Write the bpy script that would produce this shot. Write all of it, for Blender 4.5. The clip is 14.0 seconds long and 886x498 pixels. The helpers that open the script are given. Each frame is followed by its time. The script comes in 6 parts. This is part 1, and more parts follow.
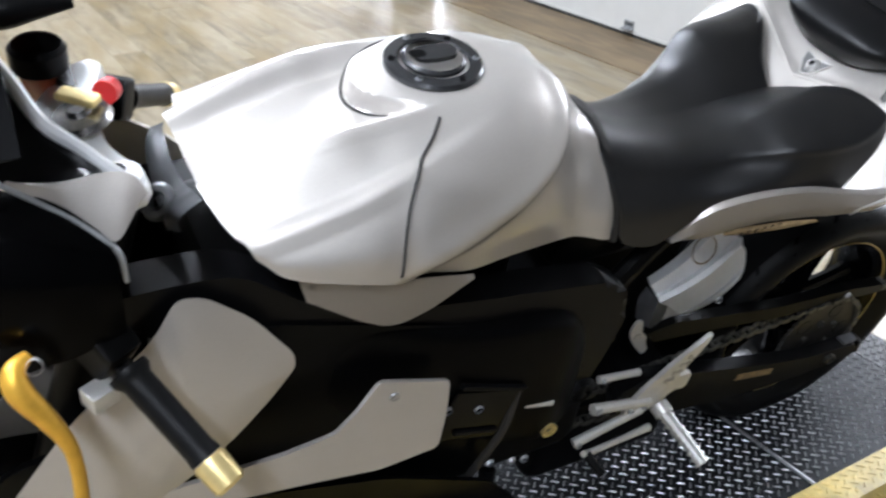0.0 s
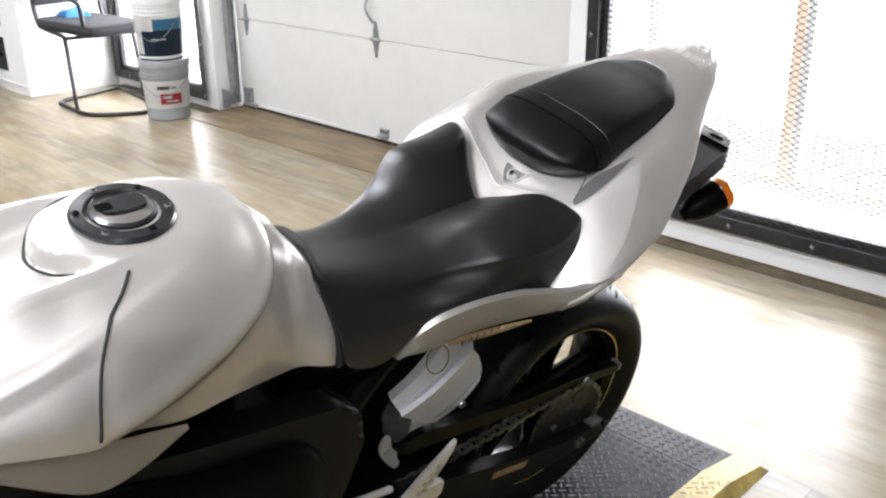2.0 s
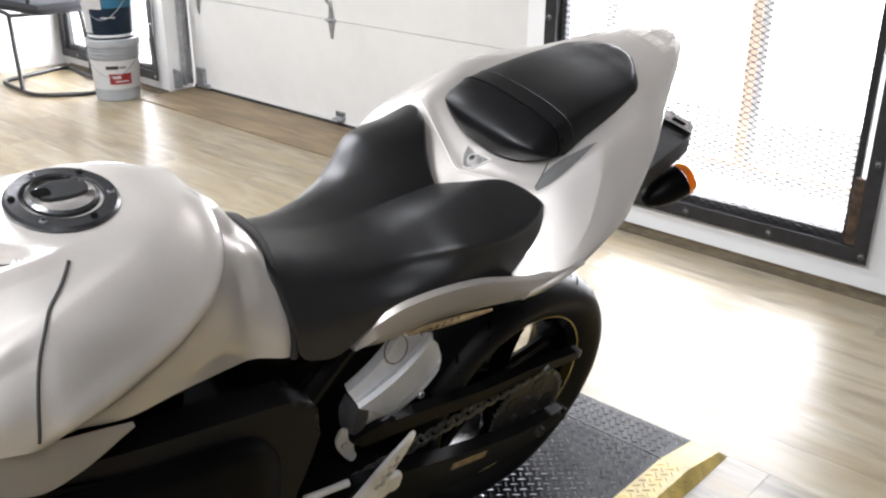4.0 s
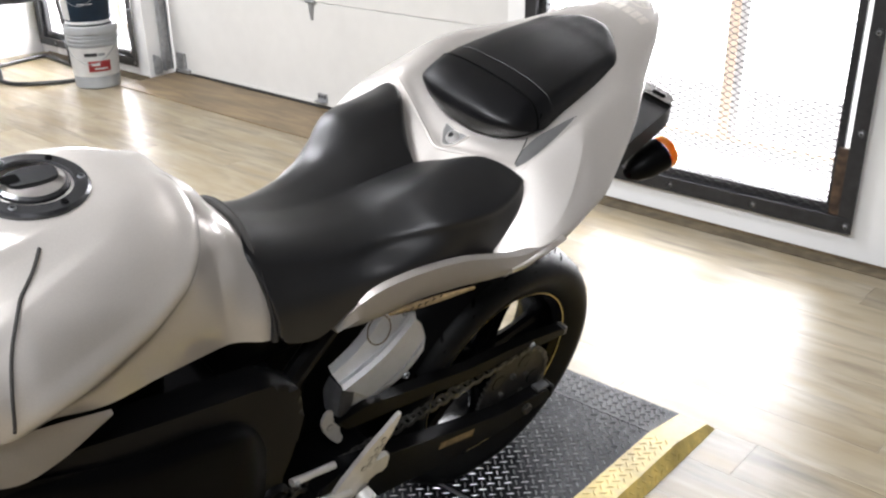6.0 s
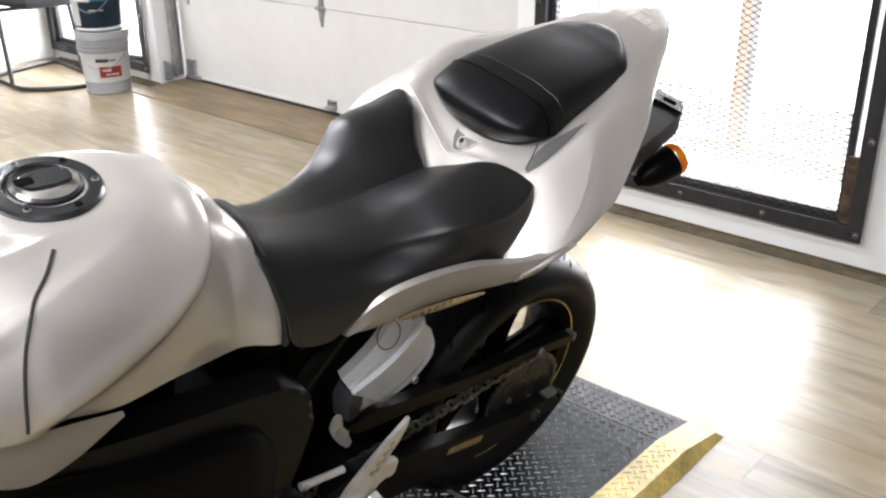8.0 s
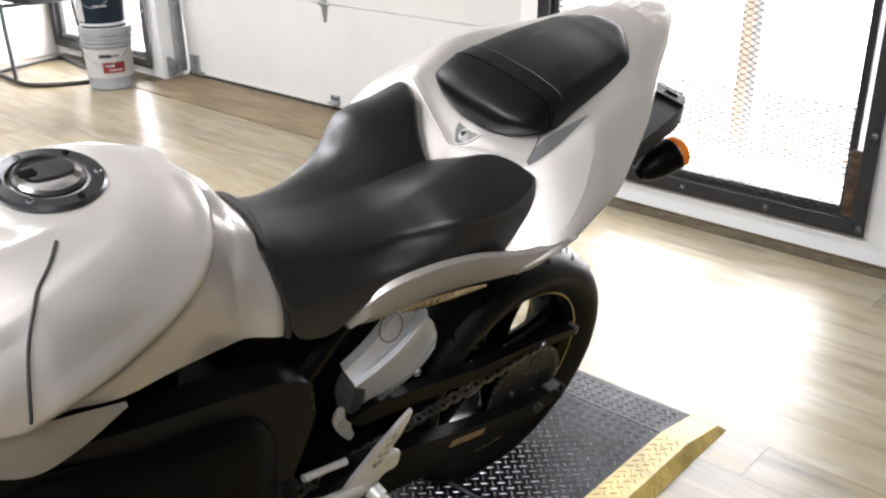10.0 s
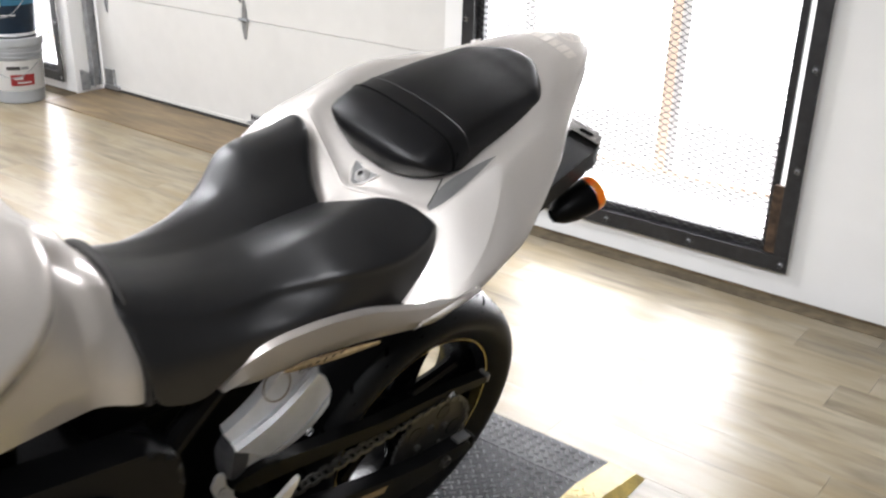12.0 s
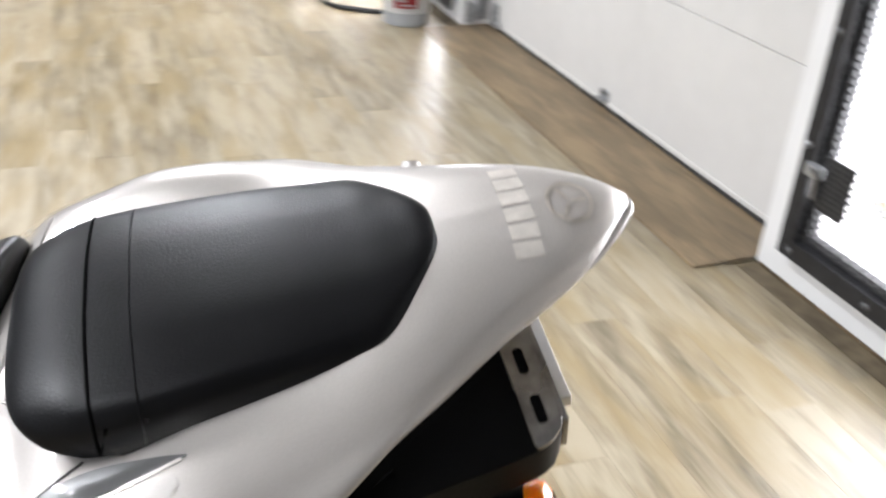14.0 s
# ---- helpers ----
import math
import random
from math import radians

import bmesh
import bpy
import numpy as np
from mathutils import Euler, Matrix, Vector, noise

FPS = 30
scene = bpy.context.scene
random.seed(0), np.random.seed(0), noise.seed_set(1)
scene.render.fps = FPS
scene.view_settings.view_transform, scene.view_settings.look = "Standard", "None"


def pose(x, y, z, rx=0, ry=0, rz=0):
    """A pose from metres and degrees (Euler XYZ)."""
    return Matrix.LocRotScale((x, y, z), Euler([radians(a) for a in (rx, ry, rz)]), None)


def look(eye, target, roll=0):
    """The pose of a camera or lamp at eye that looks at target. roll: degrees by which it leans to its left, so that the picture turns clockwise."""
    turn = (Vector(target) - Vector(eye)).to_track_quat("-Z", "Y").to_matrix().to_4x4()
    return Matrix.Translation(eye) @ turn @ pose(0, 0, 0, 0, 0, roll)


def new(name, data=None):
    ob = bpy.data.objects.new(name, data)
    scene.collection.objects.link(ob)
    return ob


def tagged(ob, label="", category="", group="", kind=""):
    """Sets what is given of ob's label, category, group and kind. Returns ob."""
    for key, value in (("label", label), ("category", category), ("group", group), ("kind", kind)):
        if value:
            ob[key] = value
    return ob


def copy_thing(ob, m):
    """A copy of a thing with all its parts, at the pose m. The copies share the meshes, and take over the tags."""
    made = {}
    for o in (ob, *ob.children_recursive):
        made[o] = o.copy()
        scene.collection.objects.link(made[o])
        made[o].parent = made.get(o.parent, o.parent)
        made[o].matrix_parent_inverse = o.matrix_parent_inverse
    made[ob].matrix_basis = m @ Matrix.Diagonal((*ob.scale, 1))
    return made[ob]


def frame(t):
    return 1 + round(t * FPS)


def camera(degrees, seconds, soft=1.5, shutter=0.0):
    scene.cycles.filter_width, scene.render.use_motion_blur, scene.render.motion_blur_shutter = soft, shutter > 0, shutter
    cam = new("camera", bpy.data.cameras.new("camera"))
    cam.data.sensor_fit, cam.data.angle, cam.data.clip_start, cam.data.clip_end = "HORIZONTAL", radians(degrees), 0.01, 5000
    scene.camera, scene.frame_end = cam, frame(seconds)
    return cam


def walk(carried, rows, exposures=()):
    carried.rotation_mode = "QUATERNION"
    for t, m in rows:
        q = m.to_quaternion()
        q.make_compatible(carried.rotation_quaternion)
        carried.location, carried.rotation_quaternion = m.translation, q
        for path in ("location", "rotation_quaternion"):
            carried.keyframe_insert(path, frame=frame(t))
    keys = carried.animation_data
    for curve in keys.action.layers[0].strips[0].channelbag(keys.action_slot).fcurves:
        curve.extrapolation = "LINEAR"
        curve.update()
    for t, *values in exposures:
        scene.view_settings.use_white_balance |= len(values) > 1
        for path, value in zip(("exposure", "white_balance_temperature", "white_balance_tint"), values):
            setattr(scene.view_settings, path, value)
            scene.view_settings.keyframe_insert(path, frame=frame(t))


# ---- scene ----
cam = camera(50.6, 14.0, soft=2.3, shutter=0.3)
PATH = [
    (0, (0.88, -3.225, 1.324), (-0.629, -2.299, 0.395), 0.5),
    (0.5, (0.916, -3.186, 1.337), (-0.524, -2.092, 0.482), -0.0),
    (1, (0.945, -3.162, 1.353), (-0.439, -1.959, 0.556), -0.3),
    (1.5, (0.955, -3.141, 1.36), (-0.383, -1.86, 0.605), -0.9),
    (2, (0.942, -3.131, 1.363), (-0.374, -1.815, 0.631), -0.5),
    (2.5, (0.925, -3.114, 1.359), (-0.349, -1.768, 0.607), -0.5),
    (3, (0.906, -3.106, 1.358), (-0.352, -1.745, 0.606), -0.1),
    (5.5, (0.913, -3.095, 1.343), (-0.304, -1.726, 0.54), 0.8),
    (6, (0.912, -3.087, 1.344), (-0.299, -1.713, 0.542), -0.6),
    (6.5, (0.911, -3.087, 1.343), (-0.295, -1.707, 0.544), -0.1),
    (7, (0.907, -3.088, 1.342), (-0.308, -1.71, 0.55), -0.3),
    (7.5, (0.909, -3.091, 1.342), (-0.315, -1.719, 0.554), -0.4),
    (10, (0.917, -3.095, 1.338), (-0.314, -1.734, 0.543), -0.6),
    (10.5, (0.906, -3.089, 1.328), (-0.276, -1.706, 0.497), -0.2),
    (11, (0.88, -3.13, 1.336), (-0.293, -1.714, 0.549), 0.2),
    (11.5, (0.893, -3.178, 1.348), (-0.185, -1.688, 0.561), -0.2),
    (12, (0.873, -2.953, 1.336), (-0.261, -1.492, 0.574), 1.7),
    (12.5, (0.877, -2.676, 1.359), (-0.311, -1.275, 0.567), 2.6),
    (13, (0.776, -2.489, 1.341), (-0.449, -1.14, 0.516), 6.1),
    (13.5, (0.677, -2.203, 1.373), (-0.602, -1.003, 0.411), 1.4),
    (14, (0.644, -1.854, 1.392), (-0.998, -1.22, 0.443), 4.1),
]
walk(cam, [(t, look(eye, target, roll)) for t, eye, target, roll in PATH], exposures=[(0, -0.02, 5850, 11), (0.5, 0.0, 5950, 12), (1.0, 0.02, 6100, 13), (2.0, 0.03, 6250, 13), (3.0, 0.05, 6250, 13), (5.5, 0.12, 6350, 13), (10.0, 0.13, 6400, 13), (11.5, 0.14, 6450, 13), (12.5, 0.08, 6300, 13), (14.0, 0.04, 6250, 13)])

import collections
from mathutils.bvhtree import BVHTree

# ---------------------------------------------------------------- light
world = bpy.data.worlds.new("sky")
scene.world = world
world.use_nodes = True
wn = world.node_tree
sky = wn.nodes.new("ShaderNodeTexSky")
sky.sky_type, sky.sun_disc = "NISHITA", False
sky.sun_elevation, sky.sun_rotation = radians(40), radians(20)
wn.nodes["Background"].inputs["Strength"].default_value = 0.10
wn.links.new(sky.outputs["Color"], wn.nodes["Background"].inputs["Color"])


def area_lamp(name, x, y, z, rx, ry, rz, w, h, power, colour):
    d = bpy.data.lights.new(name, "AREA")
    d.shape, d.size, d.size_y, d.energy, d.color = "RECTANGLE", w, h, power, colour
    ob = new(name, d)
    ob.matrix_world = pose(x, y, z, rx, ry, rz)
    return ob


# daylight in the two wire-mesh openings, facing into the room
area_lamp("daylight_door", -0.66, 0.40, 1.15, -90, 0, 0, 1.25, 2.0, 120, (0.985, 0.99, 1.0))
area_lamp("daylight_window", -5.0, 0.40, 1.05, -90, 0, 0, 1.1, 1.8, 215, (0.985, 0.99, 1.0))
# ceiling strip lights
STRIPS = [(-5.2, -2.0), (-2.7, -2.0), (-5.2, -4.2), (-2.7, -4.2), (-0.3, -4.2), (2.0, -4.2)]
for sx, sy in STRIPS:
    area_lamp("strip_light", sx, sy, 2.92, 0, 0, 0, 1.3, 0.14, (50 if sx < -2 else 152 if sx < 1 else 90) if sy < -3 else 86, (0.955, 0.98, 1.0))

# ---------------------------------------------------------------- materials


def material(name, colour, rough=0.5, metal=0.0, coat=0.0, grain=0.0, scale=20.0, bump=0.0, bump_scale=80.0,
             rough_var=0.0, island=0.0, spec=0.5, stain=0.0, stain_scale=2.5):
    m = bpy.data.materials.new(name)
    m.use_nodes = True
    t = m.node_tree
    b = t.nodes["Principled BSDF"]
    b.inputs["Roughness"].default_value = rough
    b.inputs["Metallic"].default_value = metal
    b.inputs["Coat Weight"].default_value = coat
    b.inputs["Coat Roughness"].default_value = 0.06
    b.inputs["Specular IOR Level"].default_value = spec
    co = t.nodes.new("ShaderNodeTexCoord")
    base = t.nodes.new("ShaderNodeRGB")
    base.outputs[0].default_value = (*colour, 1)
    out = base.outputs[0]
    for amount, size in ((grain, scale), (stain, stain_scale)):
        if amount:
            n = t.nodes.new("ShaderNodeTexNoise")
            n.inputs["Scale"].default_value = size
            n.inputs["Detail"].default_value = 6
            t.links.new(co.outputs["Object"], n.inputs["Vector"])
            r = t.nodes.new("ShaderNodeMapRange")
            r.inputs["From Min"].default_value, r.inputs["From Max"].default_value = 0.3, 0.7
            r.inputs["To Min"].default_value, r.inputs["To Max"].default_value = 1 - amount, 1 + amount * 0.5
            t.links.new(n.outputs["Fac"], r.inputs["Value"])
            mx = t.nodes.new("ShaderNodeVectorMath")
            mx.operation = "SCALE"
            t.links.new(out, mx.inputs[0])
            t.links.new(r.outputs["Result"], mx.inputs["Scale"])
            out = mx.outputs[0]
    t.links.new(out, b.inputs["Base Color"])
    if rough_var:
        n = t.nodes.new("ShaderNodeTexNoise")
        n.inputs["Scale"].default_value = 9
        n.inputs["Detail"].default_value = 5
        t.links.new(co.outputs["Object"], n.inputs["Vector"])
        r = t.nodes.new("ShaderNodeMapRange")
        r.inputs["To Min"].default_value, r.inputs["To Max"].default_value = max(rough - rough_var, 0.02), rough + rough_var
        t.links.new(n.outputs["Fac"], r.inputs["Value"])
        t.links.new(r.outputs["Result"], b.inputs["Roughness"])
    if bump:
        n = t.nodes.new("ShaderNodeTexNoise")
        n.inputs["Scale"].default_value = bump_scale
        n.inputs["Detail"].default_value = 4
        t.links.new(co.outputs["Object"], n.inputs["Vector"])
        k = t.nodes.new("ShaderNodeBump")
        k.inputs["Strength"].default_value = bump
        k.inputs["Distance"].default_value = 0.002
        t.links.new(n.outputs["Fac"], k.inputs["Height"])
        t.links.new(k.outputs["Normal"], b.inputs["Normal"])
    return m


def plank_material(name, light, dark, rough, tone_step, blotch):
    """Weathered wood-look boards: soft streaks along the board, paler and yellower blotches, a small shift of tone from board to board."""
    m = bpy.data.materials.new(name)
    m.use_nodes = True
    t = m.node_tree
    b = t.nodes["Principled BSDF"]
    co = t.nodes.new("ShaderNodeTexCoord")
    info = t.nodes.new("ShaderNodeObjectInfo")
    comb = t.nodes.new("ShaderNodeCombineXYZ")
    for k in range(3):
        t.links.new(info.outputs["Random"], comb.inputs[k])
    add = t.nodes.new("ShaderNodeVectorMath")
    add.operation = "MULTIPLY_ADD"
    t.links.new(comb.outputs[0], add.inputs[0])
    add.inputs[1].default_value = (37.0, 29.0, 0.0)
    t.links.new(co.outputs["Object"], add.inputs[2])

    def streak(sx, sy, detail, warp=0.6):
        mp = t.nodes.new("ShaderNodeMapping")
        mp.inputs["Scale"].default_value = (sx, sy, 1)
        t.links.new(add.outputs[0], mp.inputs["Vector"])
        n = t.nodes.new("ShaderNodeTexNoise")
        n.inputs["Scale"].default_value = 1.0
        n.inputs["Detail"].default_value = detail
        n.inputs["Distortion"].default_value = warp
        t.links.new(mp.outputs[0], n.inputs["Vector"])
        return n.outputs["Fac"]

    def madd(x, factor, y):
        n = t.nodes.new("ShaderNodeMath")
        n.operation = "MULTIPLY_ADD"
        t.links.new(x, n.inputs[0])
        n.inputs[1].default_value = factor
        t.links.new(y, n.inputs[2])
        return n.outputs[0]
    broad, fine, cloud = streak(2.6, 15, 5), streak(9, 80, 4), streak(2.4, 8, 4, 0.4)
    tone = madd(info.outputs["Random"], tone_step, madd(fine, 0.30, broad))
    ramp = t.nodes.new("ShaderNodeValToRGB")
    e = ramp.color_ramp.elements
    e[0].position, e[0].color = 0.46, (*dark, 1)
    e[1].position, e[1].color = 0.86, (*light, 1)
    t.links.new(tone, ramp.inputs["Fac"])
    warm = t.nodes.new("ShaderNodeMapRange")
    warm.inputs["From Min"].default_value, warm.inputs["From Max"].default_value = 0.42, 0.68
    warm.inputs["To Max"].default_value = 0.75
    t.links.new(cloud, warm.inputs["Value"])
    mix = t.nodes.new("ShaderNodeMixRGB")
    t.links.new(warm.outputs["Result"], mix.inputs["Fac"])
    t.links.new(ramp.outputs["Color"], mix.inputs["Color1"])
    mix.inputs["Color2"].default_value = (*blotch, 1)
    t.links.new(mix.outputs["Color"], b.inputs["Base Color"])
    r = t.nodes.new("ShaderNodeMapRange")
    r.inputs["To Min"].default_value, r.inputs["To Max"].default_value = rough - 0.03, rough + 0.05
    t.links.new(broad, r.inputs["Value"])
    t.links.new(r.outputs["Result"], b.inputs["Roughness"])
    k = t.nodes.new("ShaderNodeBump")
    k.inputs["Strength"].default_value, k.inputs["Distance"].default_value = 0.006, 0.001
    t.links.new(fine, k.inputs["Height"])
    t.links.new(k.outputs["Normal"], b.inputs["Normal"])
    return m


def glowing(name, colour, strength):
    m = bpy.data.materials.new(name)
    m.use_nodes = True
    b = m.node_tree.nodes["Principled BSDF"]
    b.inputs["Base Color"].default_value = (*colour, 1)
    b.inputs["Emission Color"].default_value = (*colour, 1)
    b.inputs["Emission Strength"].default_value = strength
    return m


PEARL = material("pearl_paint", (0.54, 0.505, 0.467), rough=0.42, metal=0.52, coat=1.0, grain=0.06, scale=700, stain=0.07, stain_scale=5)
# copy of the pearl for faces and edges that catch light, painted in
PEARL_LIT = material("lit_pearl_paint", (0.525, 0.495, 0.462), rough=0.52, metal=0.32, coat=0.4, grain=0.06, scale=700)
VINYL = material("black_vinyl", (0.0035, 0.0035, 0.004), rough=0.37, grain=0.2, scale=60, bump=0.2, bump_scale=520, rough_var=0.07, spec=0.24, stain=0.25, stain_scale=8)
SEAT_VINYL = material("dusty_black_seat_vinyl", (0.0055, 0.0055, 0.006), rough=0.37, grain=0.25, scale=60, bump=0.22, bump_scale=480, rough_var=0.07, spec=0.70, stain=0.3, stain_scale=7)
VINYL_SMOOTH = material("smooth_black_vinyl", (0.004, 0.004, 0.0045), rough=0.34, grain=0.15, scale=40, bump=0.12, bump_scale=300, rough_var=0.06, spec=0.3)
PLASTIC = material("black_plastic", (0.0025, 0.0025, 0.0026), rough=0.36, grain=0.25, scale=40, bump=0.1, bump_scale=300, spec=0.08, rough_var=0.08)
FRAME_BLACK = material("satin_black_frame_paint", (0.003, 0.003, 0.0034), rough=0.34, spec=0.13, grain=0.25, scale=30, bump=0.05, bump_scale=300, rough_var=0.08)
GLOSS = material("gloss_black_paint", (0.0016, 0.0016, 0.0019), rough=0.18, spec=0.12, grain=0.25, scale=30, rough_var=0.05)
DARK_METAL = material("black_coated_metal", (0.005, 0.005, 0.0055), rough=0.36, metal=0.0, spec=0.08, grain=0.3, scale=60, bump=0.1, rough_var=0.08)
RUBBER = material("tyre_rubber", (0.005, 0.005, 0.0053), rough=0.44, spec=0.16, grain=0.3, scale=50, bump=0.2, bump_scale=200, rough_var=0.08)
GROOVE = material("tyre_groove", (0.002, 0.002, 0.002), rough=0.9, grain=0.2, spec=0.05)
CAP_METAL = material("cap_metal", (0.06, 0.06, 0.063), rough=0.24, metal=0.7, grain=0.15, scale=60, rough_var=0.1)
ALLOY = material("bare_alloy", (0.70, 0.685, 0.66), rough=0.38, metal=0.6, grain=0.12, scale=40, rough_var=0.12)
CAST = material("cast_silver", (0.86, 0.86, 0.865), rough=0.30, metal=0.55, grain=0.04, scale=60, bump=0.04, bump_scale=260)
STEEL = material("galvanised_steel", (0.42, 0.43, 0.44), rough=0.45, metal=0.8, grain=0.25, scale=30, rough_var=0.15)
CHROME = material("worn_chrome", (0.42, 0.41, 0.40), rough=0.26, metal=1.0, grain=0.35, scale=50, rough_var=0.15, stain=0.3, stain_scale=30)
GOLD = material("gold_anodised_metal", (0.75, 0.42, 0.05), rough=0.4, metal=0.55, grain=0.15, scale=60)
BRASS = material("pale_gold_metal", (0.78, 0.62, 0.28), rough=0.35, metal=0.7, grain=0.12, scale=60)
NOSE = material("dark_grey_plastic", (0.105, 0.106, 0.110), rough=0.3, spec=0.5, grain=0.15, scale=40)
SPROCKET = material("greasy_dark_sprocket", (0.035, 0.033, 0.030), rough=0.45, metal=0.5, grain=0.4, scale=50)
CHAIN = material("greasy_chain_steel", (0.12, 0.116, 0.105), rough=0.4, metal=0.8, grain=0.4, scale=60)
# tan of the worn foam, also used for the swingarm's painted reflection
WORN_AND_GLINT = material("worn_foam_and_glint", (0.22, 0.15, 0.07), rough=0.7, grain=0.4, scale=90)
SASH = material("pale_sash_paint", (0.75, 0.74, 0.73), rough=0.6, grain=0.1, scale=20)
RED = material("red_anodised_metal", (0.55, 0.03, 0.03), rough=0.4, metal=0.4, grain=0.1)
ORANGE = material("orange_lens", (0.95, 0.24, 0.01), rough=0.25, coat=0.6, grain=0.08, scale=200)
lens_node = ORANGE.node_tree.nodes["Principled BSDF"]
lens_node.inputs["Subsurface Weight"].default_value = 0.8
lens_node.inputs["Subsurface Radius"].default_value = (0.03, 0.010, 0.002)
FLUID = material("amber_fluid_cup", (0.42, 0.10, 0.04), rough=0.2, coat=0.5, grain=0.15, scale=30)
DIAMOND = material("diamond_plate_steel", (0.020, 0.021, 0.024), rough=0.52, metal=0.1, grain=0.35, scale=25, rough_var=0.12, bump=0.1, stain=0.3, stain_scale=4, spec=0.16)
LUG = material("worn_lug_steel", (0.27, 0.273, 0.278), rough=0.38, metal=0.9, grain=0.35, scale=40, rough_var=0.1)
YELLOW = material("yellow_safety_paint", (0.68, 0.51, 0.14), rough=0.45, grain=0.25, scale=40, bump=0.15, stain=0.45, stain_scale=11)
FLOOR_WOOD = plank_material("weathered_plank", (0.315, 0.268, 0.190), (0.100, 0.077, 0.044), 0.33, 0.20, (0.225, 0.166, 0.078))
BOARD = plank_material("brown_ramp_board", (0.24, 0.172, 0.095), (0.070, 0.048, 0.026), 0.5, 0.12, (0.125, 0.088, 0.047))
SUBFLOOR = material("floor_joint", (0.17, 0.145, 0.105), rough=0.7, grain=0.2)
WALL = material("white_wall_paint", (0.78, 0.775, 0.76), rough=0.6, grain=0.02, scale=8, bump=0.08, bump_scale=120, stain=0.05, stain_scale=1.5)
DOOR_WHITE = material("white_door_panel", (0.63, 0.617, 0.587), rough=0.55, grain=0.025, scale=12, bump=0.15, bump_scale=160, stain=0.04, stain_scale=1.2)
# for walls out of view, darkened so the bike's flanks reflect little light
UNSEEN_WALL = material("darkened_unseen_wall", (0.07, 0.072, 0.076), rough=0.7, grain=0.08, scale=6)
# ceiling out of view, kept dark so seat and tank tops mirror less
CEILING = material("darkened_ceiling", (0.27, 0.275, 0.28), rough=0.8, grain=0.03, scale=6)
FRAME = material("black_steel_frame", (0.022, 0.022, 0.024), rough=0.48, metal=0.2, grain=0.4, scale=30, rough_var=0.12, bump=0.12, stain=0.3, stain_scale=12)
MESH = material("black_wire_mesh", (0.05, 0.05, 0.05), rough=0.5, metal=0.3, grain=0.2)
TAN = material("tan_door_stop", (0.95, 0.74, 0.58), rough=0.6, grain=0.12, scale=20)
SEAL = material("black_rubber_seal", (0.02, 0.018, 0.016), rough=0.7, grain=0.25, scale=30)
# brown of the shaded floor beside the wall, put into a colour
SHADED_EDGE = material("shaded_floor_edge", (0.145, 0.112, 0.068), rough=0.6, spec=0.25, grain=0.35, scale=22, stain=0.4, stain_scale=5, rough_var=0.1)
SEAL_BROWN = material("dirty_floor_edge", (0.13, 0.09, 0.05), rough=0.8, grain=0.6, scale=14)
GREY_PLASTIC = material("grey_bucket_plastic", (0.30, 0.31, 0.315), rough=0.5, grain=0.1, scale=12)
WHITE_PLASTIC = material("white_bucket_plastic", (0.74, 0.74, 0.73), rough=0.45, grain=0.05, scale=12)
LABEL_WHITE = material("label_paper", (0.78, 0.77, 0.75), rough=0.5, grain=0.04)
LABEL_RED = material("label_red", (0.45, 0.04, 0.04), rough=0.5, grain=0.06)
LABEL_NAVY = material("label_navy", (0.012, 0.03, 0.055), rough=0.45, grain=0.2)
LABEL_BLUE = material("label_blue", (0.05, 0.22, 0.36), rough=0.45, grain=0.1)
INK = material("label_ink", (0.06, 0.06, 0.06), rough=0.6, grain=0.1)
# pearl darkened to grey: the shadow inside the tail's hollows as a colour
SHADE_GREY = material("shaded_pearl_paint", (0.17, 0.168, 0.165), rough=0.4, metal=0.4, coat=0.5, grain=0.05, scale=300)
DECAL = material("pale_decal", (0.61, 0.565, 0.505), rough=0.5, metal=0.25, grain=0.15, scale=60)
FABRIC = material("dark_grey_fabric", (0.024, 0.025, 0.029), rough=0.85, grain=0.2, scale=120, bump=0.3, bump_scale=300)
CLOTH_BLUE = material("blue_cloth", (0.05, 0.2, 0.42), rough=0.85, grain=0.2, scale=30)
TUBE = material("black_tube", (0.02, 0.02, 0.02), rough=0.35, grain=0.2)
OUTSIDE = glowing("bright_daylight", (1.0, 1.0, 1.0), 3.3)
LAMP_GLOW = glowing("lamp_diffuser", (1.0, 0.95, 0.88), 6.0)

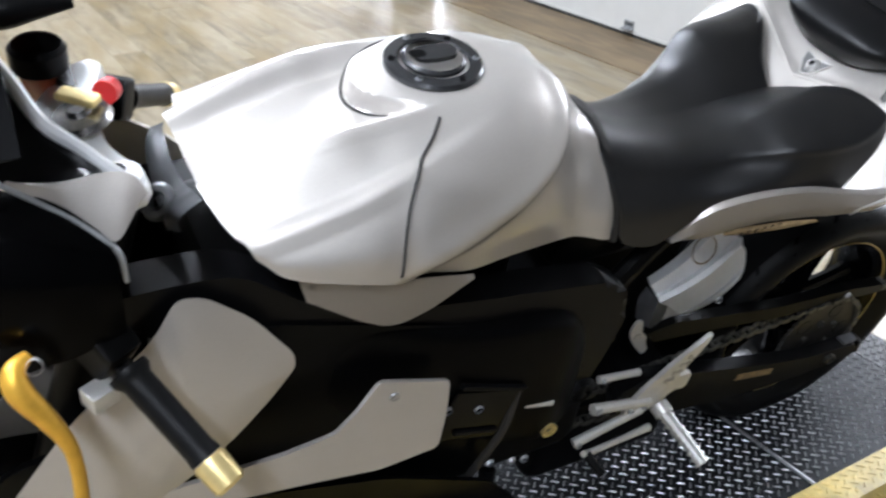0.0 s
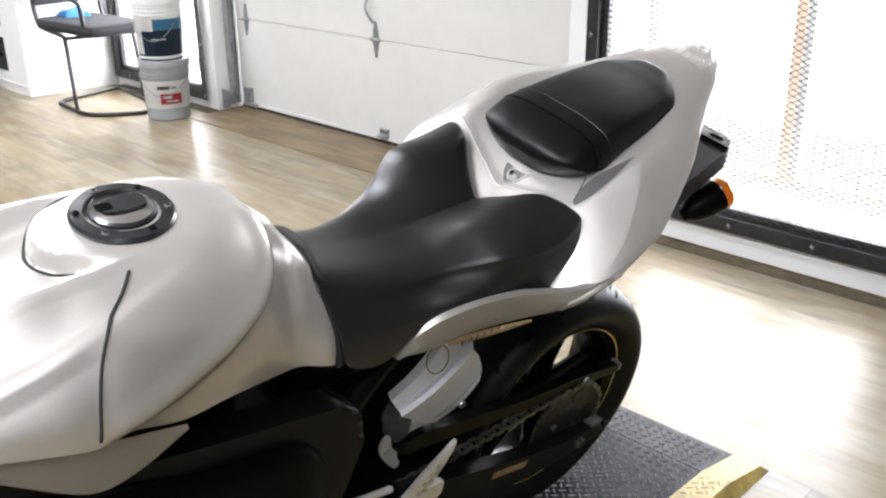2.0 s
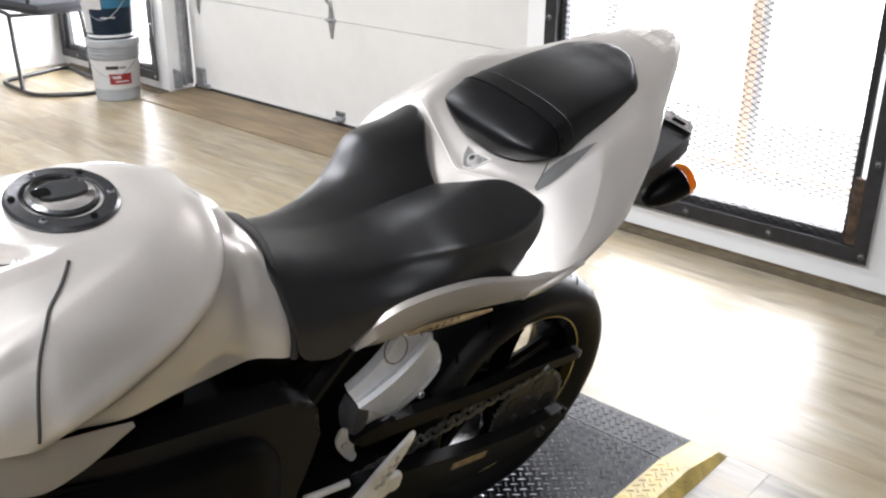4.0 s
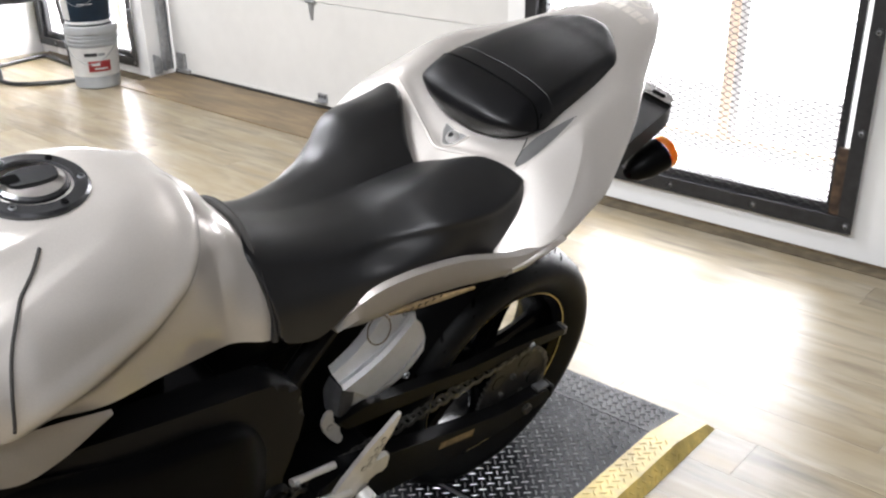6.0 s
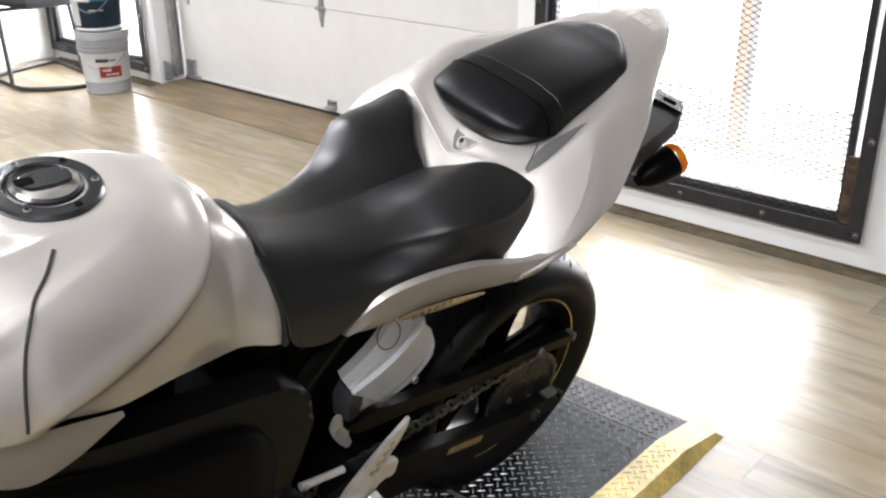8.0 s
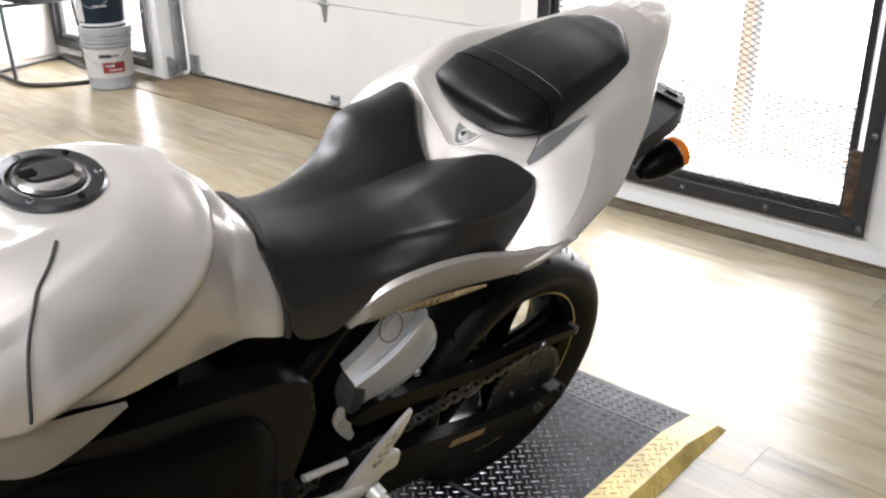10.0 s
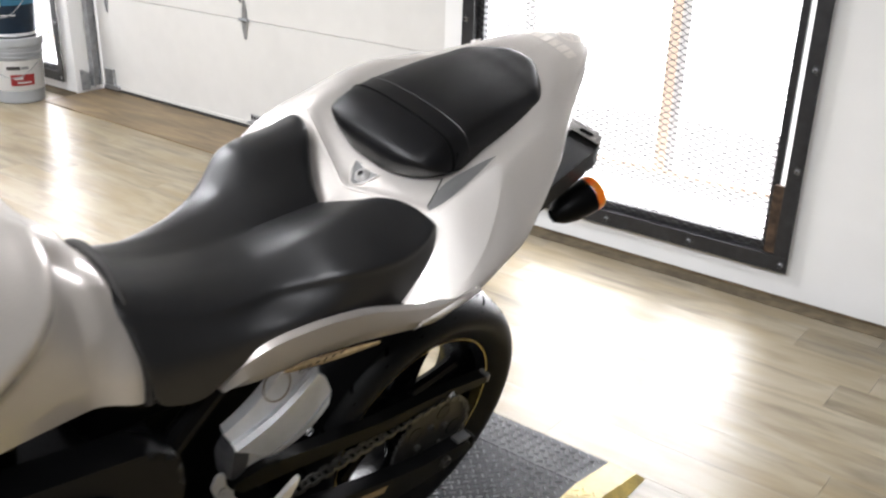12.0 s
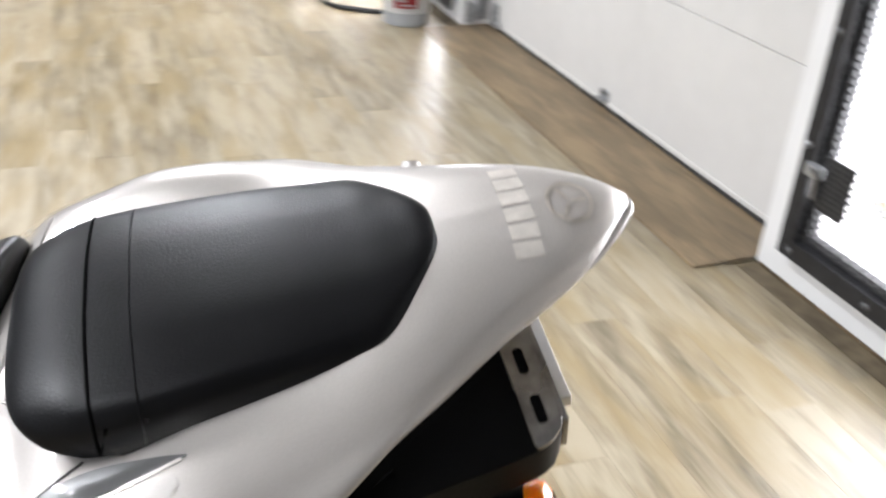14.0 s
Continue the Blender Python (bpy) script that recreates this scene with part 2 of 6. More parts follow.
# ---------------------------------------------------------------- mesh helpers


def weigh_normals(me, angle):
    """Corner normals weighed by face area, so that large flat faces stay flat beside small bevels."""
    limit = math.cos(radians(angle))
    nf, nl = len(me.polygons), len(me.loops)
    normal, area = np.empty(nf * 3), np.empty(nf)
    start, total, vert = np.empty(nf, int), np.empty(nf, int), np.empty(nl, int)
    me.polygons.foreach_get("normal", normal)
    me.polygons.foreach_get("area", area)
    me.polygons.foreach_get("loop_start", start)
    me.polygons.foreach_get("loop_total", total)
    me.loops.foreach_get("vertex_index", vert)
    normal = normal.reshape(-1, 3)
    face = np.repeat(np.arange(nf), total)
    at_vert = collections.defaultdict(list)
    for v, f in zip(vert.tolist(), face.tolist()):
        at_vert[v].append(f)
    ns_list, ar = normal.tolist(), area.tolist()
    out = []
    for v, f in zip(vert.tolist(), face.tolist()):
        ox, oy, oz = ns_list[f]
        sx = sy = sz = 0.0
        for g in at_vert[v]:
            nx, ny, nz = ns_list[g]
            if nx * ox + ny * oy + nz * oz > limit:
                sx, sy, sz = sx + nx * ar[g], sy + ny * ar[g], sz + nz * ar[g]
        q = math.sqrt(sx * sx + sy * sy + sz * sz)
        out.append((sx / q, sy / q, sz / q) if q > 1e-12 else (ox, oy, oz))
    me.normals_split_custom_set(out)


def mesh_from(name, bm, mat, smooth=True, angle=35):
    bmesh.ops.recalc_face_normals(bm, faces=bm.faces[:])
    me = bpy.data.meshes.new(name)
    bm.to_mesh(me)
    bm.free()
    me.materials.append(mat)
    if smooth:
        me.polygons.foreach_set("use_smooth", [True] * len(me.polygons))
        me.set_sharp_from_angle(angle=radians(angle))
        if len(me.loops) < 60000:
            weigh_normals(me, angle)
    return me


def part(name, bm, mat, parent, label="", angle=35):
    ob = new(name, mesh_from(name, bm, mat, True, angle))
    ob.parent = parent
    if label:
        ob["label"] = label
    return ob


def thing(name, label, category, m=None, group="", kind=""):
    ob = new(name)
    ob.empty_display_size = 0.1
    if m is not None:
        ob.matrix_world = m
    return tagged(ob, label, category, group, kind)


def structure(name, bm, mat, label, category, angle=35):
    ob = new(name, mesh_from(name, bm, mat, True, angle))
    return tagged(ob, label, category, kind="structure")


def box(bm, x0, x1, y0, y1, z0, z1, bevel=0.0, m=None):
    v = [bm.verts.new((x, y, z)) for x in (x0, x1) for y in (y0, y1) for z in (z0, z1)]
    fs = [bm.faces.new([v[i] for i in q]) for q in ((0, 1, 3, 2), (4, 6, 7, 5), (0, 4, 5, 1), (2, 3, 7, 6), (0, 2, 6, 4), (1, 5, 7, 3))]
    if bevel:
        es = list({e for f in fs for e in f.edges})
        r = bmesh.ops.bevel(bm, geom=es, offset=bevel, segments=2, affect="EDGES", profile=0.5)
        v = list({w for f in r["faces"] for w in f.verts} | {w for w in v if w.is_valid})
    if m is not None:
        bmesh.ops.transform(bm, matrix=m, verts=[w for w in v if w.is_valid])
    return bm


def boxed(*a, **k):
    return box(bmesh.new(), *a, **k)


def spline(ctrl, n):
    """Catmull-Rom through the control vectors, n steps per stretch."""
    c = [np.array(p, float) for p in ctrl]
    c = [2 * c[0] - c[1]] + c + [2 * c[-1] - c[-2]]
    out = []
    for i in range(1, len(c) - 2):
        for k in range(n):
            t = k / n
            out.append(0.5 * (2 * c[i] + (c[i + 1] - c[i - 1]) * t + (2 * c[i - 1] - 5 * c[i] + 4 * c[i + 1] - c[i + 2]) * t * t
                              + (3 * c[i] - c[i - 1] - 3 * c[i + 1] + c[i + 2]) * t ** 3))
    out.append(c[-2])
    return out


def grid(bm, rows, close=False):
    vs = [[bm.verts.new(p) for p in r] for r in rows]
    for a, b in zip(vs, vs[1:]):
        n = len(a)
        for i in range(n if close else n - 1):
            q = [a[i], a[(i + 1) % n], b[(i + 1) % n], b[i]]
            if len({w.co.to_tuple(6) for w in q}) == 4:
                bm.faces.new(q)
    return vs


def shell(sections, nu=4, nv=4, mirror=True, thick=0.004, caps=False):
    """A loft through sections (y, [(x, z) or (x, z, dy), ...]) given from the ridge outwards; mirrored to the other side, with thickness."""
    rows = []
    for y, prof in sections:
        half = [np.array(q) for q in spline([(p[0], y + (p[2] if len(p) > 2 else 0), p[1]) for p in prof], nv)]
        rows.append(half)
    cols = list(zip(*rows))
    cols = [spline(c, nu) for c in cols]
    rows = list(zip(*cols))
    full = []
    for r in rows:
        r = [Vector(p) for p in r]
        if mirror:
            left = [Vector((-p.x, p.y, p.z)) for p in reversed(r[1:])]
            r = left + [Vector((0, r[0].y, r[0].z)) if abs(r[0].x) < 1e-6 else r[0]] + r[1:]
        full.append(r)
    bm = bmesh.new()
    vs = grid(bm, full)
    if caps:
        for row in (vs[0], vs[-1]):
            try:
                bm.faces.new(row)
            except ValueError:
                pass
    bmesh.ops.remove_doubles(bm, verts=bm.verts[:], dist=0.0002)
    bmesh.ops.recalc_face_normals(bm, faces=bm.faces[:])
    if thick:
        up = sum(f.normal.z * f.calc_area() for f in bm.faces)
        if up < 0:
            bmesh.ops.reverse_faces(bm, faces=bm.faces[:])
        bmesh.ops.solidify(bm, geom=bm.faces[:], thickness=thick)
    return bm


def tube(bm, path, r, seg=10, smooth_n=0, closed=False):
    """A round tube of radius r (or one radius a point) along a path."""
    rad = list(r) if isinstance(r, (list, tuple)) else [r] * len(path)
    pts = [Vector(p) for p in path]
    if smooth_n:
        both = spline([(*p, q) for p, q in zip(pts, rad)], smooth_n)
        pts, rad = [Vector(b[:3]) for b in both], [b[3] for b in both]
    rings = []
    last = None
    for i, p in enumerate(pts):
        if closed:
            d = pts[(i + 1) % len(pts)] - pts[i - 1]
        else:
            d = pts[min(i + 1, len(pts) - 1)] - pts[max(i - 1, 0)]
        d.normalize()
        if last is None:
            last = d.orthogonal().normalized()
        n = (last - d * last.dot(d)).normalized()
        last = n
        b = d.cross(n)
        rings.append([p + (n * math.cos(a) + b * math.sin(a)) * rad[i] for a in (2 * math.pi * k / seg for k in range(seg))])
    if closed:
        rings.append(rings[0])
    vs = grid(bm, rings, close=True)
    if not closed:
        bm.faces.new(vs[0])
        bm.faces.new(vs[-1])
    return bm


def tubed(*a, **k):
    return tube(bmesh.new(), *a, **k)


def lathe(bm, profile, seg=48, m=None, arc=1.0):
    """Profile of (radius, height) turned about z."""
    rings = []
    for k in range(seg + 1):
        a = 2 * math.pi * arc * k / seg
        rings.append([Vector((r * math.cos(a), r * math.sin(a), h)) for r, h in profile])
    start = set(bm.verts)
    grid(bm, rings)
    fresh = [v for v in bm.verts if v not in start]
    bmesh.ops.remove_doubles(bm, verts=fresh, dist=1e-5)
    fresh = [v for v in bm.verts if v not in start]
    if m is not None:
        bmesh.ops.transform(bm, matrix=m, verts=fresh)
    return bm


def turned(*a, **k):
    return lathe(bmesh.new(), *a, **k)


def slab(bm, outline, thick, m=None, bevel=0.0):
    """A flat outline (x, y) raised by thick along z."""
    start = set(bm.verts)
    lo = [bm.verts.new((x, y, 0)) for x, y in outline]
    hi = [bm.verts.new((x, y, thick)) for x, y in outline]
    fs = [bm.faces.new(lo), bm.faces.new(hi)]
    n = len(lo)
    fs += [bm.faces.new((lo[i], lo[(i + 1) % n], hi[(i + 1) % n], hi[i])) for i in range(n)]
    if bevel:
        es = [e for f in fs[:2] for e in f.edges]
        bmesh.ops.bevel(bm, geom=es, offset=bevel, segments=2, affect="EDGES", profile=0.5)
    fresh = [v for v in bm.verts if v not in start]
    if m is not None:
        bmesh.ops.transform(bm, matrix=m, verts=fresh)
    return bm


def slabbed(*a, **k):
    return slab(bmesh.new(), *a, **k)


def rounded(points, r=0.02, n=4):
    """An outline with its corners rounded by r."""
    out = []
    k = len(points)
    for i in range(k):
        p, a, b = Vector(points[i]), Vector(points[i - 1]), Vector(points[(i + 1) % k])
        da, db = (a - p), (b - p)
        q = min(r, da.length * 0.45, db.length * 0.45)
        s, e = p + da.normalized() * q, p + db.normalized() * q
        for j in range(n + 1):
            t = j / n
            out.append(tuple(s * (1 - t) ** 2 + p * 2 * t * (1 - t) + e * t * t))
    return out


def side_plane(x):
    """Maps outline (y, z) of a side view to the plane at x, raised towards +x."""
    return Matrix(((0, 0, 1, x), (1, 0, 0, 0), (0, 1, 0, 0), (0, 0, 0, 1)))


AXLE = Matrix.Rotation(radians(90), 4, "Y")

# ---------------------------------------------------------------- the room
WALL_Y = 0.035
XL, XR, YB, H = -7.6, 3.2, -5.6, 3.0
DOOR_Y = 0.20


def wall_boxes(spans):
    bm = bmesh.new()
    for s in spans:
        box(bm, *s)
    return bm


structure("floor", boxed(XL, XR, YB, 0.6, -0.12, -0.012), SUBFLOOR, "dark sub-floor under the plank flooring", "floor")
# front wall with the garage door opening, the mesh door opening and the mesh window opening
wall_n = wall_boxes([
    (XL, -5.48, WALL_Y, 0.42, -0.012, H), (-5.48, -4.37, WALL_Y, 0.42, -0.012, 0.085), (-5.48, -4.37, WALL_Y, 0.42, 2.05, H),
    (-4.37, -4.235, WALL_Y, 0.42, -0.012, H), (-4.235, -1.47, WALL_Y, 0.42, 2.15, H), (-1.47, -1.30, WALL_Y, 0.42, -0.012, H),
    (-1.30, -0.03, WALL_Y, 0.42, -0.012, 0.15), (-1.30, -0.03, WALL_Y, 0.42, 2.15, H), (-0.03, XR, WALL_Y, 0.42, -0.012, H)])
structure("wall_north", wall_n, WALL, "white painted wall with door and window openings", "wall")
# three unseen walls, added dark to close the room and limit reflected light
structure("wall_south", boxed(XL, XR, YB - 0.1, YB, -0.012, H), UNSEEN_WALL, "unseen plain wall, darkened to keep the bike's reflections dark", "wall")
structure("wall_west", boxed(XL - 0.1, XL, YB, 0.42, -0.012, H), UNSEEN_WALL, "unseen plain wall, darkened to keep the bike's reflections dark", "wall")
structure("wall_east", boxed(XR, XR + 0.1, YB, 0.42, -0.012, H), UNSEEN_WALL, "unseen plain wall, darkened to keep the bike's reflections dark", "wall")
structure("ceiling", boxed(XL - 0.1, XR + 0.1, YB - 0.1, 0.6, H, H + 0.1), CEILING, "unseen plain ceiling, darkened to cut reflections from above", "ceiling")
structure("backdrop", boxed(-9.0, 3.0, 2.2, 2.25, -0.5, 4.0), OUTSIDE, "overexposed bright daylight outside the openings", "backdrop")
structure("pavement", boxed(-9.0, 3.0, 0.6, 2.2, -0.15, -0.02), material("pale_concrete", (0.6, 0.59, 0.57), rough=0.8, grain=0.1, bump=0.2), "pale concrete outside the openings", "pavement")

lamp = thing("ceiling_light", "slim white ceiling strip light, switched on", "ceiling light", group="ceiling strip lights")
part("housing", boxed(-0.7, 0.7, -0.09, 0.09, 0.0, 0.05, bevel=0.008), WHITE_PLASTIC, lamp)
part("diffuser", boxed(-0.68, 0.68, -0.075, 0.075, -0.02, -0.001, bevel=0.006), LAMP_GLOW, lamp, "glowing white diffuser")
lamp.matrix_world = pose(STRIPS[0][0], STRIPS[0][1], 2.95)
for sx, sy in STRIPS[1:]:
    copy_thing(lamp, pose(sx, sy, 2.95))

for xa, xb in ((-1.46, XR), (-5.5, -4.24)):
    structure("trim", boxed(xa, xb, WALL_Y - 0.006, WALL_Y - 0.001, 0.0, 0.010), SEAL_BROWN, "dirty brown gap strip along the foot of the wall", "trim")
    # thin added strip that darkens the floor where shade lies by the wall
    structure("trim", boxed(xa, xb, WALL_Y - 0.080, WALL_Y - 0.007, 0.0, 0.0025, bevel=0.001), SHADED_EDGE, "brown strip imitating the shaded floor along the foot of the wall", "trim")

# ---------------------------------------------------------------- garage door


def garage_door():
    g = thing("garage_door", "closed white sectional garage door with steel hinges", "garage door", kind="structure")
    x0, x1 = -4.20, -1.475
    z, n = 0.035, 0
    while z < 2.1:
        top = 0.577 if n == 0 else z + 0.53
        part("panel", boxed(x0, x1, DOOR_Y, DOOR_Y + 0.045, z, top - 0.002, bevel=0.003), DOOR_WHITE, g)
        z, n = top, n + 1
    seal = bmesh.new()
    tube(seal, [(x0, DOOR_Y + 0.01, 0.02), (x1, DOOR_Y + 0.01, 0.02)], 0.019, 10)
    part("seal", seal, SEAL, g, "black rubber bottom seal")
    part("bottom_strip", boxed(x0, x1, DOOR_Y - 0.006, DOOR_Y - 0.001, 0.036, 0.052), DOOR_WHITE, g)
    for hx in (-2.878, -4.09, -1.56):
        h = bmesh.new()
        for s in (1, -1):
            slab(h, [(-0.022, 0.0), (0.022, 0.0), (0.016, 0.045 * s), (0.007, 0.095 * s), (-0.007, 0.095 * s), (-0.016, 0.045 * s)][::s], 0.006,
                 Matrix.Translation((hx, DOOR_Y - 0.001, 0.577)) @ Matrix.Rotation(radians(90), 4, "X"), 0.001)
        tube(h, [(hx - 0.034, DOOR_Y - 0.010, 0.577), (hx + 0.034, DOOR_Y - 0.010, 0.577)], 0.009, 8)
        for dz in (-0.06, 0.06):
            tube(h, [(hx, DOOR_Y - 0.003, 0.577 + dz), (hx, DOOR_Y - 0.012, 0.577 + dz)], 0.006, 6)
        part("hinge", h, STEEL, g, "galvanised steel hinge")
    hd = bmesh.new()
    tube(hd, [(-2.895, DOOR_Y - 0.01, 0.665), (-2.895, DOOR_Y - 0.035, 0.70), (-2.915, DOOR_Y - 0.04, 0.74), (-2.915, DOOR_Y - 0.02, 0.80), (-2.90, DOOR_Y - 0.005, 0.82)], 0.007, 8, 4)
    part("pull_handle", hd, STEEL, g)
    b = boxed(-2.865, -2.795, DOOR_Y - 0.035, DOOR_Y - 0.001, 0.052, 0.062, bevel=0.001)
    box(b, -2.865, -2.795, DOOR_Y - 0.008, DOOR_Y - 0.001, 0.062, 0.098, bevel=0.001)
    part("bracket", b, STEEL, g, "small galvanised steel bracket")
    hol = bmesh.new()
    for k in range(3):
        tube(hol, [(-2.853 + 0.023 * k, DOOR_Y - 0.0085, 0.082), (-2.853 + 0.023 * k, DOOR_Y - 0.0105, 0.082)], 0.007, 8)
    part("slot", hol, SEAL, g)
    c = boxed(-4.155, -4.075, DOOR_Y - 0.02, DOOR_Y - 0.001, 0.03, 0.15, bevel=0.003)
    box(c, -4.155, -4.03, DOOR_Y - 0.026, DOOR_Y - 0.001, 0.03, 0.055, bevel=0.003)
    part("bottom_bracket", c, STEEL, g, "galvanised corner bracket")
    c = boxed(-1.60, -1.52, DOOR_Y - 0.02, DOOR_Y - 0.001, 0.03, 0.15, bevel=0.003)
    part("bottom_bracket", c, STEEL, g, "galvanised corner bracket")
    for tx, s in ((-4.225, 1), (-1.48, -1)):
        t = boxed(min(tx, tx + s * 0.004), max(tx, tx + s * 0.004), DOOR_Y - 0.075, DOOR_Y - 0.01, 0.04, 2.1)
        box(t, min(tx, tx + s * 0.045), max(tx, tx + s * 0.045), DOOR_Y - 0.079, DOOR_Y - 0.075, 0.04, 2.1)
        box(t, min(tx, tx + s * 0.018), max(tx, tx + s * 0.018), DOOR_Y - 0.014, DOOR_Y - 0.010, 0.04, 2.1)
        part("track", t, STEEL, g, "galvanised vertical roller track")
        w = bmesh.new()
        slab(w, rounded([(0, 0.0), (0.055, 0.0), (0.055, 0.10), (0, 0.13)], 0.012), 0.004,
             Matrix.Translation((tx + s * 0.002, DOOR_Y - 0.14, 0.02)) @ Matrix(((0, 0, 1, 0), (1, 0, 0, 0), (0, 1, 0, 0), (0, 0, 0, 1))), 0.0)
        for hz in (0.05, 0.10):
            tube(w, [(tx, DOOR_Y - 0.115, hz), (tx + s * 0.012, DOOR_Y - 0.115, hz)], 0.007, 6)
        part("track_bracket", w, STEEL, g)
    return g


garage_door()

# worn brown ramp board in front of the garage door
ramp = thing("threshold_board", "worn brown wooden threshold board at the garage door", "threshold", kind="structure")
bm = bmesh.new()
y0, y1 = -0.20, DOOR_Y + 0.02
prof = [(y0, -0.004), (y0 + 0.004, 0.006), (y1 - 0.06, 0.019), (y1, 0.019), (y1, -0.01)]
grid(bm, [[(x, y, z) for y, z in prof] for x in np.linspace(-4.20, -1.475, 12)])
part("board", bm, BOARD, ramp)

# ---------------------------------------------------------------- mesh-covered door and window


def expanded_mesh(x0, x1, z0, z1, y, lw=0.041, sw=0.0225, w=0.0011):
    """Expanded-metal sheet: crossing zigzag strands with thicker knots."""
    verts, faces = [], []

    def strand(ax, az, bx, bz, r):
        dx, dz = bx - ax, bz - az
        L = math.hypot(dx, dz)
        nx, nz = -dz / L * r, dx / L * r
        i = len(verts)
        for px, pz in ((ax, az), (bx, bz)):
            verts.extend([(px + nx, y - r * 0.8, pz + nz), (px - nx, y - r * 0.8, pz - nz), (px - nx, y + r * 0.8, pz - nz), (px + nx, y + r * 0.8, pz + nz)])
        for k in range(4):
            faces.append((i + k, i + (k + 1) % 4, i + 4 + (k + 1) % 4, i + 4 + k))
    nz_, nx_ = int((z1 - z0) / sw), int((x1 - x0) / lw)
    for j in range(nz_ + 1):
        for i in range(nx_):
            xa, za = x0 + i * lw, z0 + j * sw
            up, dn = za + sw / 2, za - sw / 2
            for e in (up, dn):
                if z0 - 0.001 <= e <= z1 + 0.02:
                    strand(xa + lw * 0.10, za + (e - za) * 0.10, xa + lw / 2, e, w)
                    strand(xa + lw / 2, e, xa + lw * 0.90, za + (e - za) * 0.10, w)
            strand(xa - lw * 0.12, za, xa + lw * 0.12, za, w * 1.9)
            if up < z1:
                strand(xa + lw * 0.38, up, xa + lw * 0.62, up, w * 1.9)
    me = bpy.data.meshes.new("wire_mesh")
    me.from_pydata(verts, [], faces)
    me.materials.append(MESH)
    return me


def bolt(parent, x, y, z, r=0.009):
    bm = turned([(0, 0.006), (r * 0.5, 0.0055), (r * 0.85, 0.003), (r, 0.0)], 12, Matrix.Translation((x, y, z)) @ Matrix.Rotation(radians(90), 4, "X"))
    lathe(bm, [(0, 0.0015), (r * 1.5, 0.0012), (r * 1.55, 0)], 14, Matrix.Translation((x, y, z)) @ Matrix.Rotation(radians(90), 4, "X"))
    part("bolt", bm, STEEL, parent, "round steel bolt head")


def mesh_opening(name, label, x0, x1, z0, z1, ty, lock):
    """Angle-iron frame with bolts, expanded mesh behind it, a reveal and a glazed frame further out."""
    g = thing(name, label, "mesh screen door" if lock else "mesh window", kind="structure")
    fw = 0.075
    y = 0.0
    for n, a in (("bottom_rail", (x0, x1, y, y + 0.006, z0, z0 + 0.055)), ("top_rail", (x0, x1, y, y + 0.006, z1 - fw, z1)),
                 ("left_stile", (x0, x0 + fw * 0.75, y, y + 0.006, z0 + 0.055, z1 - fw)), ("right_stile", (x1 - 0.05, x1, y, y + 0.006, z0 + 0.055, z1 - fw))):
        part(n, boxed(*a, bevel=0.0015), FRAME, g)
    # return flanges of the angle iron
    part("bottom_flange", boxed(x0 + 0.05, x1 - 0.05, y + 0.006, y + 0.06, z0 + 0.049, z0 + 0.055), FRAME, g)
    part("left_flange", boxed(x0 + 0.0505, x0 + fw * 0.75, y + 0.006, y + 0.06, z0 + 0.055, z1 - fw), FRAME, g)
    part("right_flange", boxed(x1 - 0.05, x1 - 0.0445, y + 0.006, y + 0.016, z0 + 0.055, z1 - fw), FRAME, g)
    inner = part("inner_stile", boxed(x1 - 0.104, x1 - 0.076, y + 0.030, y + 0.046, z0 + 0.056, z1 - fw, bevel=0.002), FRAME, g)
    part("inner_rail", boxed(x0 + 0.058, x1 - 0.099, y + 0.030, y + 0.06, z0 + 0.056, z0 + 0.085, bevel=0.002), FRAME, g)
    part("inner_post", boxed(x0 + 0.058, x0 + 0.085, y + 0.030, y + 0.06, z0 + 0.086, z1 - fw, bevel=0.002), FRAME, g)
    if lock:
        part("hinge_sleeve", boxed(x1 - 0.088, x1 - 0.051, y + 0.008, y + 0.029, z0 + 0.056, z0 + 0.29, bevel=0.004), material("rusty_steel", (0.085, 0.052, 0.032), rough=0.6, metal=0.3, grain=0.6, scale=40, stain=0.5, stain_scale=14), g, "rust-brown hinge sleeve")
    me = expanded_mesh(x0 + 0.062, x1 - 0.054, z0 + 0.052, z1 - 0.08, y + 0.022)
    w = new("wire_mesh", me)
    w.parent = g
    tagged(w, "black expanded-metal wire mesh", kind="stuff")
    k = 0
    while x0 + 0.02 + 0.328 * k < x1 + 0.01:
        bolt(g, x1 - 0.02 - 0.328 * k, y, z0 + 0.025)
        k += 1
    for k in range(1, 6):
        bolt(g, x1 - 0.02, y, z0 + 0.025 + 0.325 * k)
        bolt(g, x0 + 0.02, y, z0 + 0.025 + 0.325 * k)
    # reveal and outer glazed frame
    part("sill", boxed(x0 + 0.08, x1 - 0.08, 0.07, 0.28, z0 + 0.05, z0 + 0.07), WALL, g)
    part("outer_rail", boxed(x0 + 0.02, x1 - 0.02, 0.285, 0.325, z0 + 0.115, z0 + 0.165, bevel=0.003), SASH, g)
    part("outer_rail_edge", boxed(x0 + 0.02, x1 - 0.02, 0.280, 0.2845, z0 + 0.150, z0 + 0.168), TAN, g)
    part("mullion", boxed(ty - 0.022, ty + 0.055, 0.287, 0.325, z0 + 0.17, z1, bevel=0.003), SASH, g)
    part("outer_post", boxed(x0 + 0.10, x0 + 0.155, 0.287, 0.325, z0 + 0.17, z1, bevel=0.003), SASH, g)
    part("outer_post", boxed(x1 - 0.155, x1 - 0.10, 0.287, 0.325, z0 + 0.17, z1, bevel=0.003), SASH, g)
